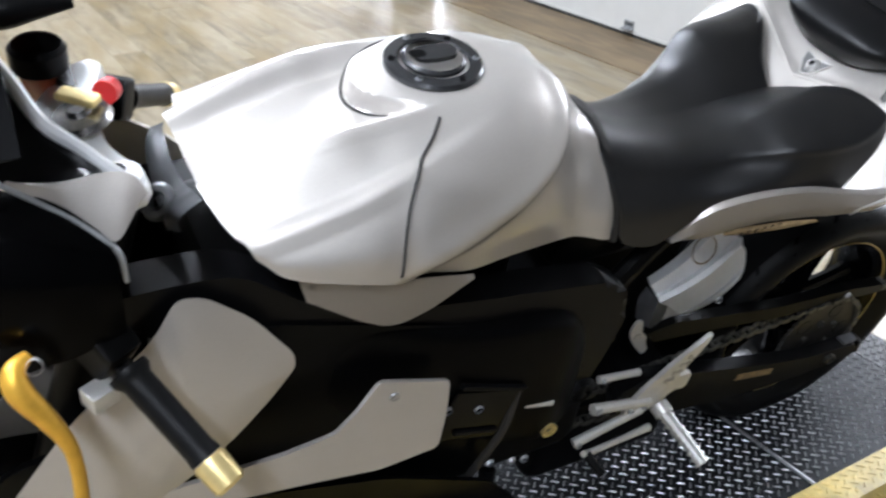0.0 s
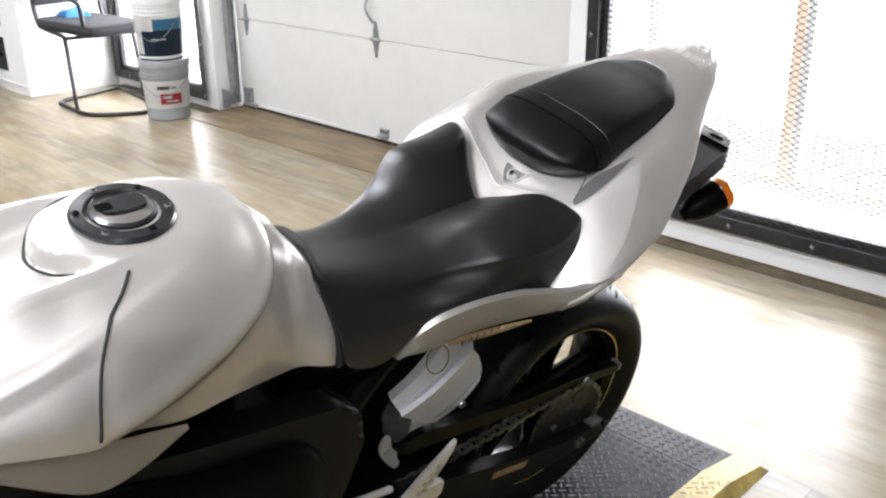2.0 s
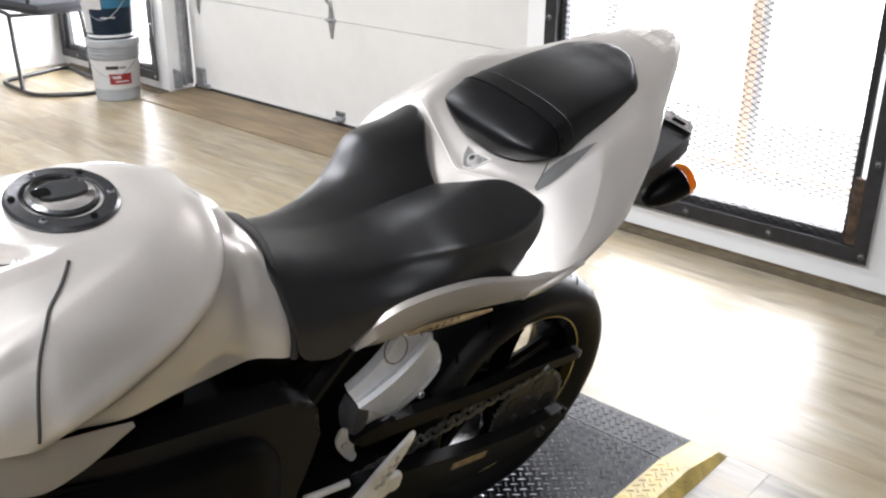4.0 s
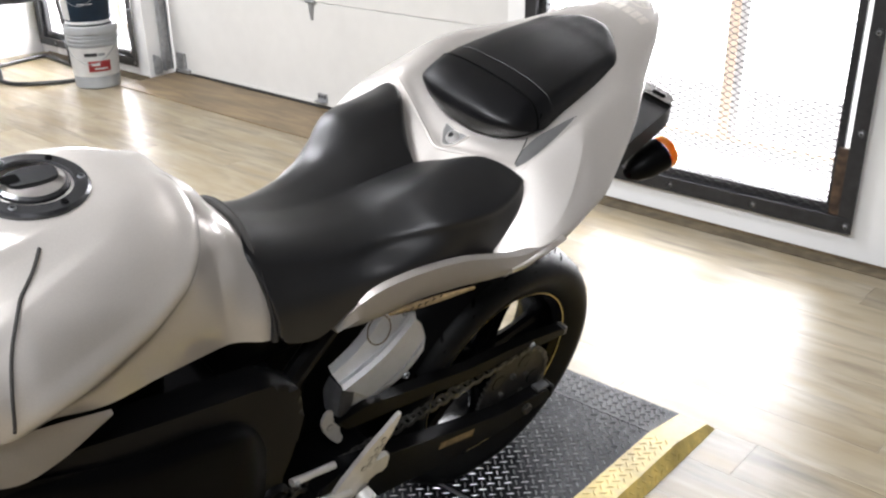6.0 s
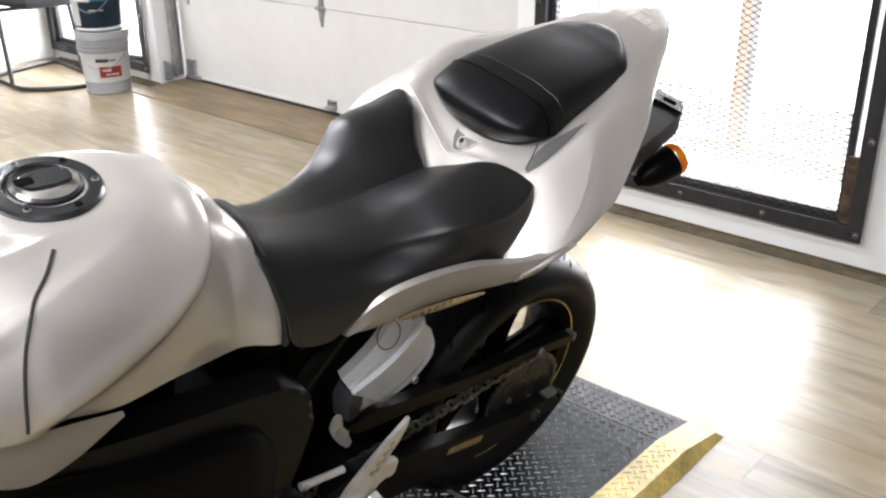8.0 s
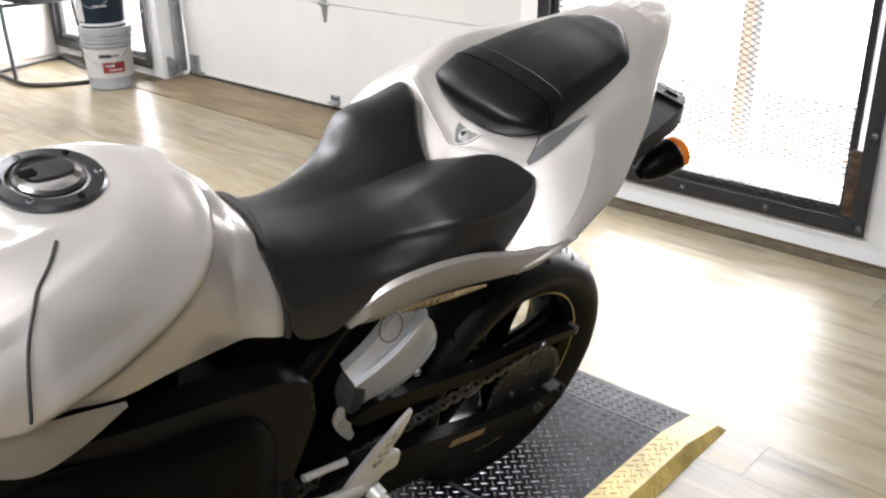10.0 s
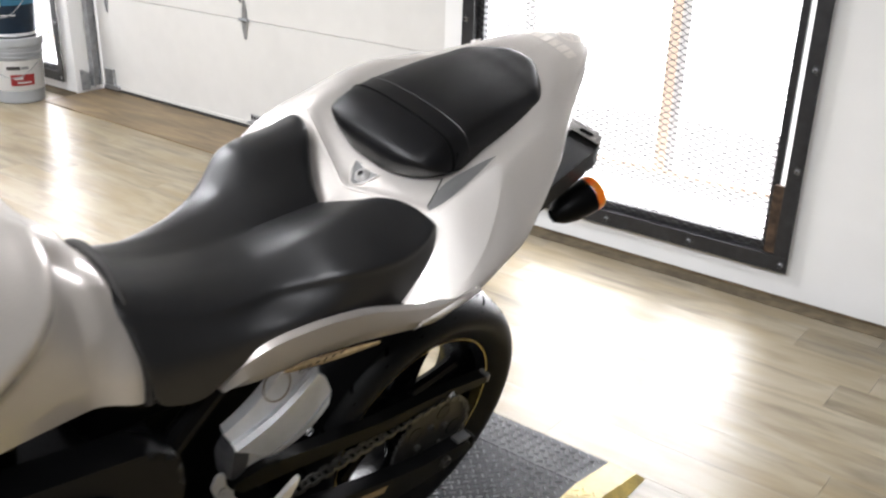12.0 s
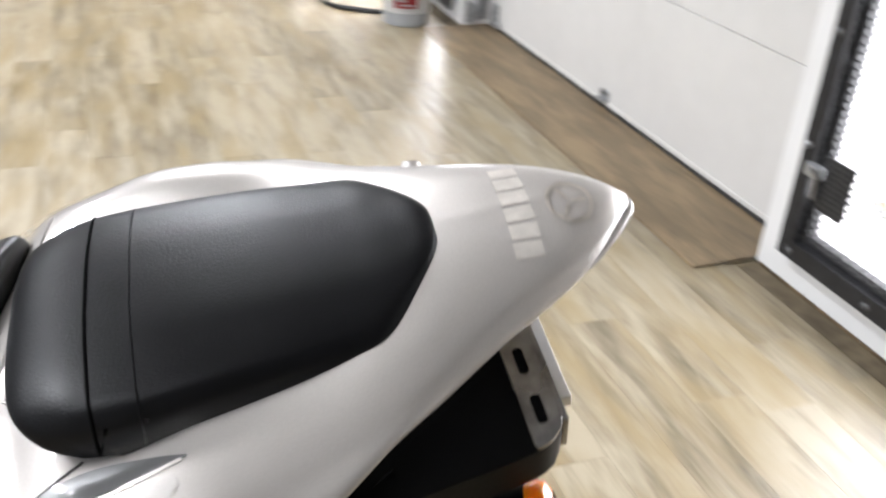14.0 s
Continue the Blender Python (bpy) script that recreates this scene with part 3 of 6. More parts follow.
    part("door_stop", boxed(ty - 0.022, ty + 0.020, 0.280, 0.2865, z0 + 0.169, z1), TAN, g, "tan wooden door stop")
    if lock:
        part("lock_plate", boxed(x0 + 0.115, x0 + 0.220, y - 0.002, y + 0.003, 0.295, 0.455, bevel=0.002), MESH, g, "perforated black lock plate")
        pl = bmesh.new()
        for a in range(7):
            for b in range(10):
                cx, cz = x0 + 0.122 + 0.015 * a, 0.303 + 0.016 * b
                slab(pl, [(-0.005, 0), (0, -0.0055), (0.005, 0), (0, 0.0055)], 0.002, Matrix.Translation((cx, y - 0.002, cz)) @ Matrix.Rotation(radians(90), 4, "X"))
        part("plate_relief", pl, FRAME, g)
        lk = boxed(x0 + 0.055, x0 + 0.112, y - 0.03, y - 0.001, 0.385, 0.420, bevel=0.004)
        part("latch", lk, STEEL, g, "steel latch")
        bow = tubed([(x0 + 0.075, y - 0.02, 0.415), (x0 + 0.095, y - 0.03, 0.410), (x0 + 0.112, y - 0.03, 0.390), (x0 + 0.112, y - 0.028, 0.330)], 0.005, 8, 4)
        part("latch_pin", bow, CHROME, g)
        part("lock_body", boxed(x0 + 0.045, x0 + 0.075, y - 0.022, y - 0.001, 0.315, 0.384, bevel=0.004), FRAME, g)
    return g


mesh_opening("door_1", "black steel screen door covered in wire mesh, bright outside", -1.36, 0.02, 0.105, 2.2, -0.60, True)
mesh_opening("window_1", "black steel window frame covered in wire mesh, bright outside", -5.53, -4.31, 0.065, 2.1, -4.92, False)

# ---------------------------------------------------------------- white shelf unit


def shelf_unit():
    c = thing("shelf_unit", "white painted shelf unit standing against the wall", "shelf")
    x0, x1, y0, y1 = -7.1, -5.545, -0.62, 0.02
    part("side_panel", boxed(x1 - 0.32, x1, y0, y1, 0.0, 1.0, bevel=0.006), WALL, c)
    part("side_panel", boxed(x0, x0 + 0.05, y0, y1, 0.0, 1.0, bevel=0.003), WALL, c)
    part("plinth", boxed(x0 + 0.05, x1 - 0.321, y0 + 0.004, y1, 0.0, 0.115, bevel=0.006), WALL, c)
    part("plinth_moulding", boxed(x0 + 0.05, x1 - 0.02, y0 - 0.006, y0 - 0.0005, 0.055, 0.075, bevel=0.002), WALL, c)
    part("shelf", boxed(x0 + 0.05, x1 - 0.321, y0 + 0.006, y1, 0.37, 0.43, bevel=0.006), WALL, c)
    part("top", boxed(x0 - 0.01, x1 + 0.01, y0 - 0.01, y1, 1.0, 1.04, bevel=0.004), WALL, c)
    part("back_panel", boxed(x0 + 0.05, x1 - 0.321, y1 - 0.02, y1 - 0.005, 0.13, 1.0), WALL, c)
    b = thing("storage_case", "dark grey plastic storage case on the shelf", "case")
    part("body", boxed(-6.34, -5.90, -0.58, -0.20, 0.115, 0.31, bevel=0.02), FABRIC, b)
    part("lid", boxed(-6.345, -5.895, -0.585, -0.195, 0.312, 0.345, bevel=0.012), FABRIC, b)
    part("handle", tubed([(-6.20, -0.584, 0.23), (-6.20, -0.602, 0.255), (-6.02, -0.602, 0.255), (-6.02, -0.584, 0.23)], 0.009, 8), PLASTIC, b)
    part("latch", boxed(-6.13, -6.09, -0.594, -0.586, 0.285, 0.335, bevel=0.003), PLASTIC, b)
    d = thing("folded_cloth", "folded blue cloth on the upper shelf", "cloth")
    for k in range(3):
        part("fold", boxed(-6.30 + 0.01 * k, -5.92 - 0.008 * k, -0.57, -0.3, 0.431 + 0.03 * k, 0.459 + 0.03 * k, bevel=0.011), CLOTH_BLUE, d)


shelf_unit()
# white post and round pipe beyond the shelf
structure("post", boxed(-6.42, -6.16, -0.95, -0.64, 0.0, H, bevel=0.008), WALL, "white painted square post from floor to ceiling", "post")
structure("pipe", turned([(0.078, 0.0), (0.078, 1.2), (0.078, 2.998)], 28, Matrix.Translation((-6.06, -0.82, 0.0))), WALL, "white painted round pipe beside the post", "pipe")


def toolbag():
    g = thing("tool_bag", "low dark blue-grey bag with pale piping on the floor", "bag")
    part("body", boxed(-7.45, -6.92, -1.10, -0.78, 0.0, 0.15, bevel=0.03), CLOTH_BLUE, g)
    part("top", boxed(-7.44, -6.93, -1.09, -0.79, 0.151, 0.25, bevel=0.03), FABRIC, g)
    part("piping", tubed([(-7.44, -1.105, 0.15), (-6.93, -1.105, 0.15), (-6.915, -1.09, 0.15), (-6.915, -0.79, 0.15)], 0.008, 6), WHITE_PLASTIC, g)


toolbag()

# ---------------------------------------------------------------- sled-base chair


def chair():
    c = thing("visitor_chair", "dark grey upholstered chair with a black tubular sled base", "chair", pose(-5.0, -0.35, 0))
    r = 0.0135

    def rel(pts):
        return [(x + 5.0, y + 0.35, z) for x, y, z in pts]
    z = r
    base = rounded([(-4.70, -0.615), (-5.22, -0.585), (-5.38, -0.05), (-4.56, -0.16), (-4.50, -0.34)], 0.10, 5)
    part("base_loop", tubed(rel([(x, y, z) for x, y in base]), r, 10, closed=True), TUBE, c)
    part("leg", tubed(rel([(-4.86, -0.607, z + 0.004), (-4.94, -0.58, 0.22), (-5.01, -0.555, 0.42), (-5.05, -0.55, 0.455), (-5.30, -0.545, 0.475), (-5.40, -0.545, 0.50), (-5.44, -0.545, 0.58), (-5.45, -0.545, 0.68)]), r, 10, 4), TUBE, c)
    part("leg", tubed(rel([(-4.93, -0.108, z + 0.004), (-4.93, -0.11, 0.22), (-4.95, -0.12, 0.42), (-4.98, -0.12, 0.455), (-5.22, -0.12, 0.475), (-5.33, -0.12, 0.50), (-5.37, -0.12, 0.58), (-5.38, -0.12, 0.68)]), r, 10, 4), TUBE, c)
    part("arm_post", tubed(rel([(-4.83, -0.50, 0.475), (-4.83, -0.51, 0.60), (-4.86, -0.515, 0.68), (-5.10, -0.525, 0.70), (-5.45, -0.545, 0.70)]), r, 10, 4), TUBE, c)
    part("arm_post", tubed(rel([(-4.78, -0.12, 0.475), (-4.78, -0.12, 0.60), (-4.81, -0.12, 0.68), (-5.05, -0.12, 0.70), (-5.38, -0.12, 0.70)]), r, 10, 4), TUBE, c)
    part("cross_bar", tubed(rel([(-5.02, -0.55, 0.445), (-4.96, -0.12, 0.445)]), r * 0.9, 8), TUBE, c)
    m = Matrix.Translation((-0.06, 0.02, 0.0)) @ Matrix.Rotation(radians(5), 4, "Z")
    seat = boxed(-0.36, 0.33, -0.215, 0.215, 0.468, 0.545, bevel=0.034, m=m)
    part("seat", seat, FABRIC, c)
    back = boxed(-0.39, -0.35, -0.20, 0.20, 0.62, 0.95, bevel=0.018, m=m)
    part("backrest", back, FABRIC, c)
    bag = thing("blue_cloth", "crumpled blue cloth lying on the chair seat", "cloth")
    bm = bmesh.new()
    rows = []
    for i in range(9):
        rows.append([])
        for j in range(9):
            x, y = -0.088 + 0.022 * i, -0.088 + 0.022 * j
            e = min(i, j, 8 - i, 8 - j) / 4
            rows[-1].append((-5.30 + x + 0.012 * noise.noise((y * 30, 1, x * 9)), -0.345 + y + 0.012 * noise.noise((x * 30, 5, y * 9)), 0.546 + 0.055 * e ** 0.5 + 0.035 * noise.noise((x * 26, y * 26, 3)) * e))
    grid(bm, rows)
    part("cloth", bm, CLOTH_BLUE, bag)


chair()

# ---------------------------------------------------------------- buckets


def bucket(name, label, m, body_mat, band_mat, upper):
    b = thing(name, label, "bucket", m, group="stacked buckets")
    R0, R1, h = 0.128, 0.146, 0.355
    at = lambda z: R0 + (R1 - R0) * z / h
    part("body", turned([(0.0, 0.004), (R0 - 0.008, 0.0), (R0, 0.006), (at(0.1), 0.1), (at(0.30), 0.30), (at(0.30) + 0.004, 0.301), (at(0.305) + 0.004, 0.309),
                         (at(0.31), 0.31), (R1, h), (R1 - 0.004, h), (R0 - 0.004, 0.01), (0.0, 0.008)], 48), body_mat, b)
    part("lid", turned([(0.0, h + 0.004), (R1 - 0.02, h + 0.004), (R1 - 0.014, h + 0.012), (R1 + 0.004, h + 0.012), (R1 + 0.008, h + 0.004), (R1 + 0.007, h - 0.03),
                        (R1 + 0.003, h - 0.032), (R1 + 0.001, h - 0.004), (0.0, h)], 48), body_mat if not upper else band_mat, b)
    rib = bmesh.new()
    for z in (0.285, 0.262):
        lathe(rib, [(at(z) + 0.0005, z - 0.006), (at(z) + 0.007, z - 0.005), (at(z) + 0.007, z + 0.005), (at(z) + 0.0005, z + 0.006)], 48)
    part("rib", rib, body_mat, b)

    def wrap(name_, z0, z1, a0, a1, mat, off):
        bm = bmesh.new()
        n = 18
        rows = []
        for k in range(n + 1):
            a = radians(a0 + (a1 - a0) * k / n)
            rows.append([((at(z) + off) * math.cos(a), (at(z) + off) * math.sin(a), z) for z in (z0, z1)])
        grid(bm, rows)
        bmesh.ops.solidify(bm, geom=bm.faces[:], thickness=0.0005)
        part(name_, bm, mat, b)
    f = -38   # the side that faces the bike
    if not upper:
        wrap("label_sheet", 0.075, 0.245, f - 105, f + 105, LABEL_WHITE, 0.0012)
        wrap("label_block", 0.105, 0.168, f - 8, f + 46, LABEL_RED, 0.0024)
        for k, (a0, a1, z0, z1) in enumerate(((f - 14, f + 16, 0.195, 0.215), (f + 18, f + 34, 0.197, 0.212))):
            wrap("ink_bar", z0, z1, a0, a1, INK if k == 0 else GREY_PLASTIC, 0.0024)
        for a0, a1, z0, z1 in ((f + 0, f + 20, 0.140, 0.155), (f + 6, f + 38, 0.118, 0.127)):
            wrap("pale_bar", z0, z1, a0, a1, LABEL_WHITE, 0.0034)
    else:
        wrap("label_sheet", 0.02, 0.24, f - 120, f + 120, LABEL_NAVY, 0.0012)
        wrap("label_block", 0.175, 0.24, f + 2, f + 90, LABEL_BLUE, 0.0024)
        wrap("label_patch", 0.03, 0.20, f - 90, f - 32, LABEL_WHITE, 0.0026)
        wrap("label_patch", 0.17, 0.245, f - 60, f + 1, LABEL_WHITE, 0.0028)
        wrap("pale_bar", 0.118, 0.124, f - 5, f + 30, LABEL_WHITE, 0.0034)
    # wire bail hanging down the front
    drop = 0.16 if upper else 0.12
    bail = [((at(0.27) + 0.012) * math.cos(radians(f + a)), (at(0.27) + 0.012) * math.sin(radians(f + a)), 0.272 - drop * math.cos(radians(a)) ** 2) for a in range(-90, 91, 15)]
    part("bail", tubed(bail, 0.0022, 6, 2), STEEL, b, "thin wire bail")
    return b


BX, BY = -4.353, -0.249
bucket("paint_bucket", "grey plastic bucket with a white and red label", pose(BX, BY, 0.0), GREY_PLASTIC, GREY_PLASTIC, False)
bucket("paint_bucket", "white plastic bucket with a navy label, stacked on another", pose(BX - 0.03, BY + 0.01, 0.369, 0, 0, -6), WHITE_PLASTIC, WHITE_PLASTIC, True)

# ---------------------------------------------------------------- lift platform of diamond plate
PX0, PX1 = -0.66, 0.035
PTOP = 0.034


def tread(x0, x1, y0, y1, h0, h1, rise=0.0028):
    """Raised lugs in alternating directions between y0 (height h0) and y1 (height h1)."""
    verts, faces = [], []
    q = 0.0190
    span = int(((x1 - x0) + (y1 - y0)) / q) + 2
    r2 = math.sqrt(0.5)
    for i in range(-span, span):
        for j in range(-span, span):
            cx, cy = x0 + (i - j) * q * r2, y0 + (i + j) * q * r2
            if not (x0 + 0.006 < cx < x1 - 0.006 and y0 + 0.006 < cy < y1 - 0.006):
                continue
            z = h0 + (h1 - h0) * (cy - y0) / (y1 - y0)
            a = radians(45 if (i + j) % 2 else 135)
            c, s = math.cos(a), math.sin(a)
            k = len(verts)
            ring = [(-0.0106, 0), (-0.0052, 0.0023), (0.0052, 0.0023), (0.0106, 0), (0.0052, -0.0023), (-0.0052, -0.0023)]
            for u, v in ring:
                verts.append((cx + c * u - s * v, cy + s * u + c * v, z))
            for u, v in ((-0.0055, 0), (0.0055, 0)):
                verts.append((cx + c * u - s * v, cy + s * u + c * v, z + rise))
            faces += [(k, k + 1, k + 6), (k, k + 6, k + 5), (k + 1, k + 2, k + 7, k + 6), (k + 2, k + 3, k + 7), (k + 3, k + 4, k + 7), (k + 4, k + 5, k + 6, k + 7)]
    me = bpy.data.meshes.new("tread")
    me.from_pydata(verts, [], faces)
    return me


def platform():
    g = thing("lift_platform", "low motorcycle lift platform of diamond plate with yellow edges", "lift platform")
    ye, yh, ys = -1.190, -1.350, -1.825
    plates = [("rear_plate", PX0, PX1, ys + 0.003, yh), ("main_plate", PX0, PX1, -3.55, ys - 0.003)]
    for n, x0, x1, y0, y1 in plates:
        part(n, boxed(x0, x1, y0, y1, 0.0, PTOP, bevel=0.0015), DIAMOND, g)
        t = new("tread", tread(x0 + 0.004, x1 - 0.004, y0 + 0.004, y1 - 0.004, PTOP, PTOP))
        t.data.materials.append(LUG)
        t.parent = g
        tagged(t, kind="stuff")
    # end ramp
    bm = bmesh.new()
    grid(bm, [[(x, yh + 0.001, 0.0), (x, yh + 0.001, PTOP), (x, ye, 0.003), (x, ye, 0.0)] for x in (PX0, PX1)])
    part("end_ramp", bm, DIAMOND, g)
    t = new("tread", tread(PX0 + 0.004, PX1 - 0.004, yh + 0.004, ye - 0.004, PTOP - 0.0005, 0.0035))
    t.data.materials.append(LUG)
    t.parent = g
    tagged(t, kind="stuff")
    # yellow side strip: flat top and sloping flank
    for s, xa in ((1, PX1), (-1, PX0)):
        bm = bmesh.new()
        w1, w2 = 0.072 * s, 0.094 * s
        rows = [[(xa + 0.0008 * s, y, 0.0), (xa + 0.0008 * s, y, zt), (xa + w1, y, zt), (xa + w2, y, 0.002), (xa + w2, y, 0.0)]
                for y, zt in ((-3.55, PTOP + 0.002), (yh, PTOP + 0.002), (ye, 0.006))]
        grid(bm, rows)
        part("edge_strip", bm, YELLOW, g, "yellow painted edge strip")
        t = new("tread", tread(min(xa, xa + w1) + 0.0003, max(xa, xa + w1) + 0.0005, -2.6, yh, PTOP + 0.002, PTOP + 0.002, 0.0016))
        t.data.materials.append(YELLOW)
        t.parent = g
        tagged(t, kind="stuff")
    for s, xa in ((1, PX1), (-1, PX0)):
        me = tread(0.0, 0.034, -2.6, yh, 0.0, 0.0, 0.0022)
        slope = Matrix.Translation((xa + 0.074 * s, 0, PTOP)) @ Matrix.Rotation(radians(58 * s), 4, "Y") @ Matrix.Diagonal((s, 1, 1, 1))
        me.transform(slope)
        t = new("tread", me)
        t.data.materials.append(YELLOW)
        t.parent = g
        tagged(t, kind="stuff")
    part("weld_seam", boxed(PX0, PX1, ys - 0.0029, ys + 0.0029, 0.0, PTOP - 0.006), SEAL, g)
    part("trim_bar", tubed([(PX0, ys, PTOP + 0.001), (PX1, ys, PTOP + 0.001)], 0.004, 6), STEEL, g)


platform()
# ---------------------------------------------------------------- the motorcycle
# local axes: x to the bike's left, y to its tail, z up along its leaning midline; origin at the rear tyre's contact
LEAN, TURN = 14.7, -4.0
BIKE = Matrix.Translation((-0.2856, -1.706, 0.017)) @ Matrix.Rotation(radians(TURN), 4, "Z") @ Matrix.Rotation(radians(LEAN), 4, "Y")
bike = thing("motorcycle", "pearl silver sport motorcycle leaning on its stand, black seats", "motorcycle", BIKE)
RW = 0.30


def both(fn):
    for s in (1, -1):
        fn(s)


def mirrored(points, s):
    return [(s * p[0], *p[1:]) for p in points]


def surface_of(ob):
    """For laying thin things on a part: its faces in the bike's axes."""
    me = ob.data
    return BVHTree.FromPolygons([v.co.copy() for v in me.vertices], [tuple(p.vertices) for p in me.polygons])


def laid(tree, p, lift):
    """The place where the outer surface is met from outside towards p, raised by lift."""
    p = Vector(p)
    out = (p - Vector((0, p.y, p.z - 0.2))).normalized()
    hit = tree.ray_cast(p + out * 0.12, -out, 0.3)
    if hit[0] is None:
        hit = tree.find_nearest(p + out * 0.05)
    n = hit[1] if hit[1].dot(out) > 0 else -hit[1]
    return hit[0] + n * lift


def patch(tree, up, low, lift, thick=0.0015, n=6, across=4):
    """A thin skin between two lines, laid on a surface."""
    a, b = spline(up, n), spline(low, n)
    bm = bmesh.new()
    rows = []
    for p, q in zip(a, b):
        rows.append([laid(tree, p + (q - p) * k / across, lift) for k in range(across + 1)])
    grid(bm, rows)
    bmesh.ops.recalc_face_normals(bm, faces=bm.faces[:])
    bmesh.ops.solidify(bm, geom=bm.faces[:], thickness=thick)
    return bm


# --- tank
TANK = [
    (-1.240, [(0, 0.938), (0.040, 0.940), (0.075, 0.940), (0.103, 0.934, 0.005), (0.130, 0.928, 0.012), (0.153, 0.923, 0.022), (0.169, 0.916, 0.030), (0.176, 0.906, 0.036)]),
    (-1.170, [(0, 0.964), (0.040, 0.966), (0.086, 0.965), (0.114, 0.955), (0.141, 0.944), (0.164, 0.930), (0.189, 0.905), (0.196, 0.884)]),
    (-1.090, [(0, 0.989), (0.045, 0.990), (0.091, 0.988), (0.121, 0.974), (0.149, 0.959), (0.174, 0.941), (0.205, 0.904), (0.213, 0.868)]),
    (-1.045, [(0, 0.997), (0.045, 0.997), (0.090, 0.994), (0.121, 0.982), (0.151, 0.968), (0.178, 0.946), (0.208, 0.900), (0.213, 0.856)]),
    (-1.000, [(0, 1.004), (0.045, 1.003), (0.088, 0.998), (0.122, 0.988), (0.152, 0.973), (0.181, 0.948), (0.210, 0.894), (0.212, 0.842)]),
    (-0.926, [(0, 1.010), (0.045, 1.009), (0.086, 1.004), (0.120, 0.990), (0.152, 0.967), (0.180, 0.930), (0.198, 0.866), (0.197, 0.810)]),
    (-0.850, [(0, 1.010), (0.042, 1.009), (0.080, 1.003), (0.112, 0.986), (0.142, 0.957), (0.165, 0.914), (0.176, 0.856), (0.172, 0.790)]),
    (-0.780, [(0, 0.992), (0.038, 0.991), (0.072, 0.982), (0.102, 0.961), (0.129, 0.926), (0.146, 0.880), (0.153, 0.828), (0.150, 0.772)]),
    (-0.725, [(0, 0.953), (0.034, 0.950), (0.064, 0.937), (0.090, 0.912), (0.111, 0.878), (0.125, 0.842), (0.133, 0.802), (0.134, 0.760)]),
    (-0.695, [(0, 0.916), (0.031, 0.912), (0.058, 0.899), (0.081, 0.876), (0.101, 0.848), (0.115, 0.820), (0.125, 0.792), (0.128, 0.756)]),
    (-0.672, [(0, 0.892), (0.030, 0.889), (0.056, 0.878, 0.001), (0.078, 0.858, 0.003), (0.097, 0.834, 0.005), (0.111, 0.810, 0.007), (0.121, 0.786, 0.009), (0.126, 0.750, 0.009)]),
]
FAR_SIDE = 0.84


def smooth_step(t):
    t = min(max(t, 0.0), 1.0)
    return t * t * (3 - 2 * t)


# side view (y, z) of the roll above the knee hollow
KNEE = [(-1.075, 0.858), (-1.000, 0.879), (-0.942, 0.889), (-0.870, 0.904), (-0.812, 0.926), (-0.784, 0.946), (-0.770, 0.966), (-0.762, 0.995)]


def below_knee(y, z):
    """Distance below and behind the knee line in side view, negative above it."""
    best = 9.0
    for (ya, za), (yb, zb) in zip(KNEE, KNEE[1:]):
        dy, dz = yb - ya, zb - za
        k = min(max(((y - ya) * dy + (z - za) * dz) / (dy * dy + dz * dz), 0.0), 1.0)
        d = math.hypot(y - ya - k * dy, z - za - k * dz)
        if d < abs(best):
            best = math.copysign(d, (y - ya) * dz - (z - za) * dy)
    return best


def tank_relief(x, y, z):
    """Depth by which the cover is sunk: the middle channel ahead of the cap's island, the side channel, and the knee hollow."""
    ax = abs(x)
    # middle channel between the two ridges; the cap stands on a teardrop island
    half = np.interp(y, [-1.25, -1.10, -1.00, -0.93], [0.079, 0.093, 0.092, 0.084])
    wall = smooth_step((half - ax) / 0.034)
    ahead = min((y + 0.928) / 0.112, 0.0)
    island = 1 - smooth_step((math.hypot(ax / 0.088, ahead) - 0.93) / 0.10)
    deep = np.interp(y, [-1.25, -1.20, -1.06, -0.99, -0.93], [0.020, 0.026, 0.026, 0.020, 0.0])
    sink = deep * wall * (1 - island)
    lip = 0.004 * max(0.0, 1 - abs(ax - half) / 0.016) * np.interp(y, [-1.25, -1.0, -0.94], [1, 1, 0])
    sink -= lip
    # side channel: a gentle fall from the ridge, a sharper rise to the lower ridge
    mid = np.interp(y, [-1.25, -1.15, -1.09, -1.00, -0.93, -0.86], [0.146, 0.150, 0.149, 0.140, 0.116, 0.088])
    d = ax - mid
    bowl = smooth_step(1 + d / 0.050) if d < 0 else smooth_step(1 - d / 0.017)
    sink += np.interp(y, [-1.25, -1.05, -0.98, -0.86], [0.011, 0.009, 0.0045, 0.0]) * bowl
    rim = max(0.0, 1 - abs(d - 0.020) / 0.014)
    sink -= 0.004 * rim * np.interp(y, [-1.25, -1.05, -0.99], [1, 1, 0])
    # knee hollow under a rounded roll
    d = below_knee(y, z)
    along = smooth_step((y + 1.085) / 0.07) * smooth_step((-0.672 - y) / 0.05) * smooth_step(ax / 0.05)
    sink += along * (0.023 * smooth_step(d / 0.046) - 0.005 * smooth_step(1 - abs(d + 0.004) / 0.026))
    return sink


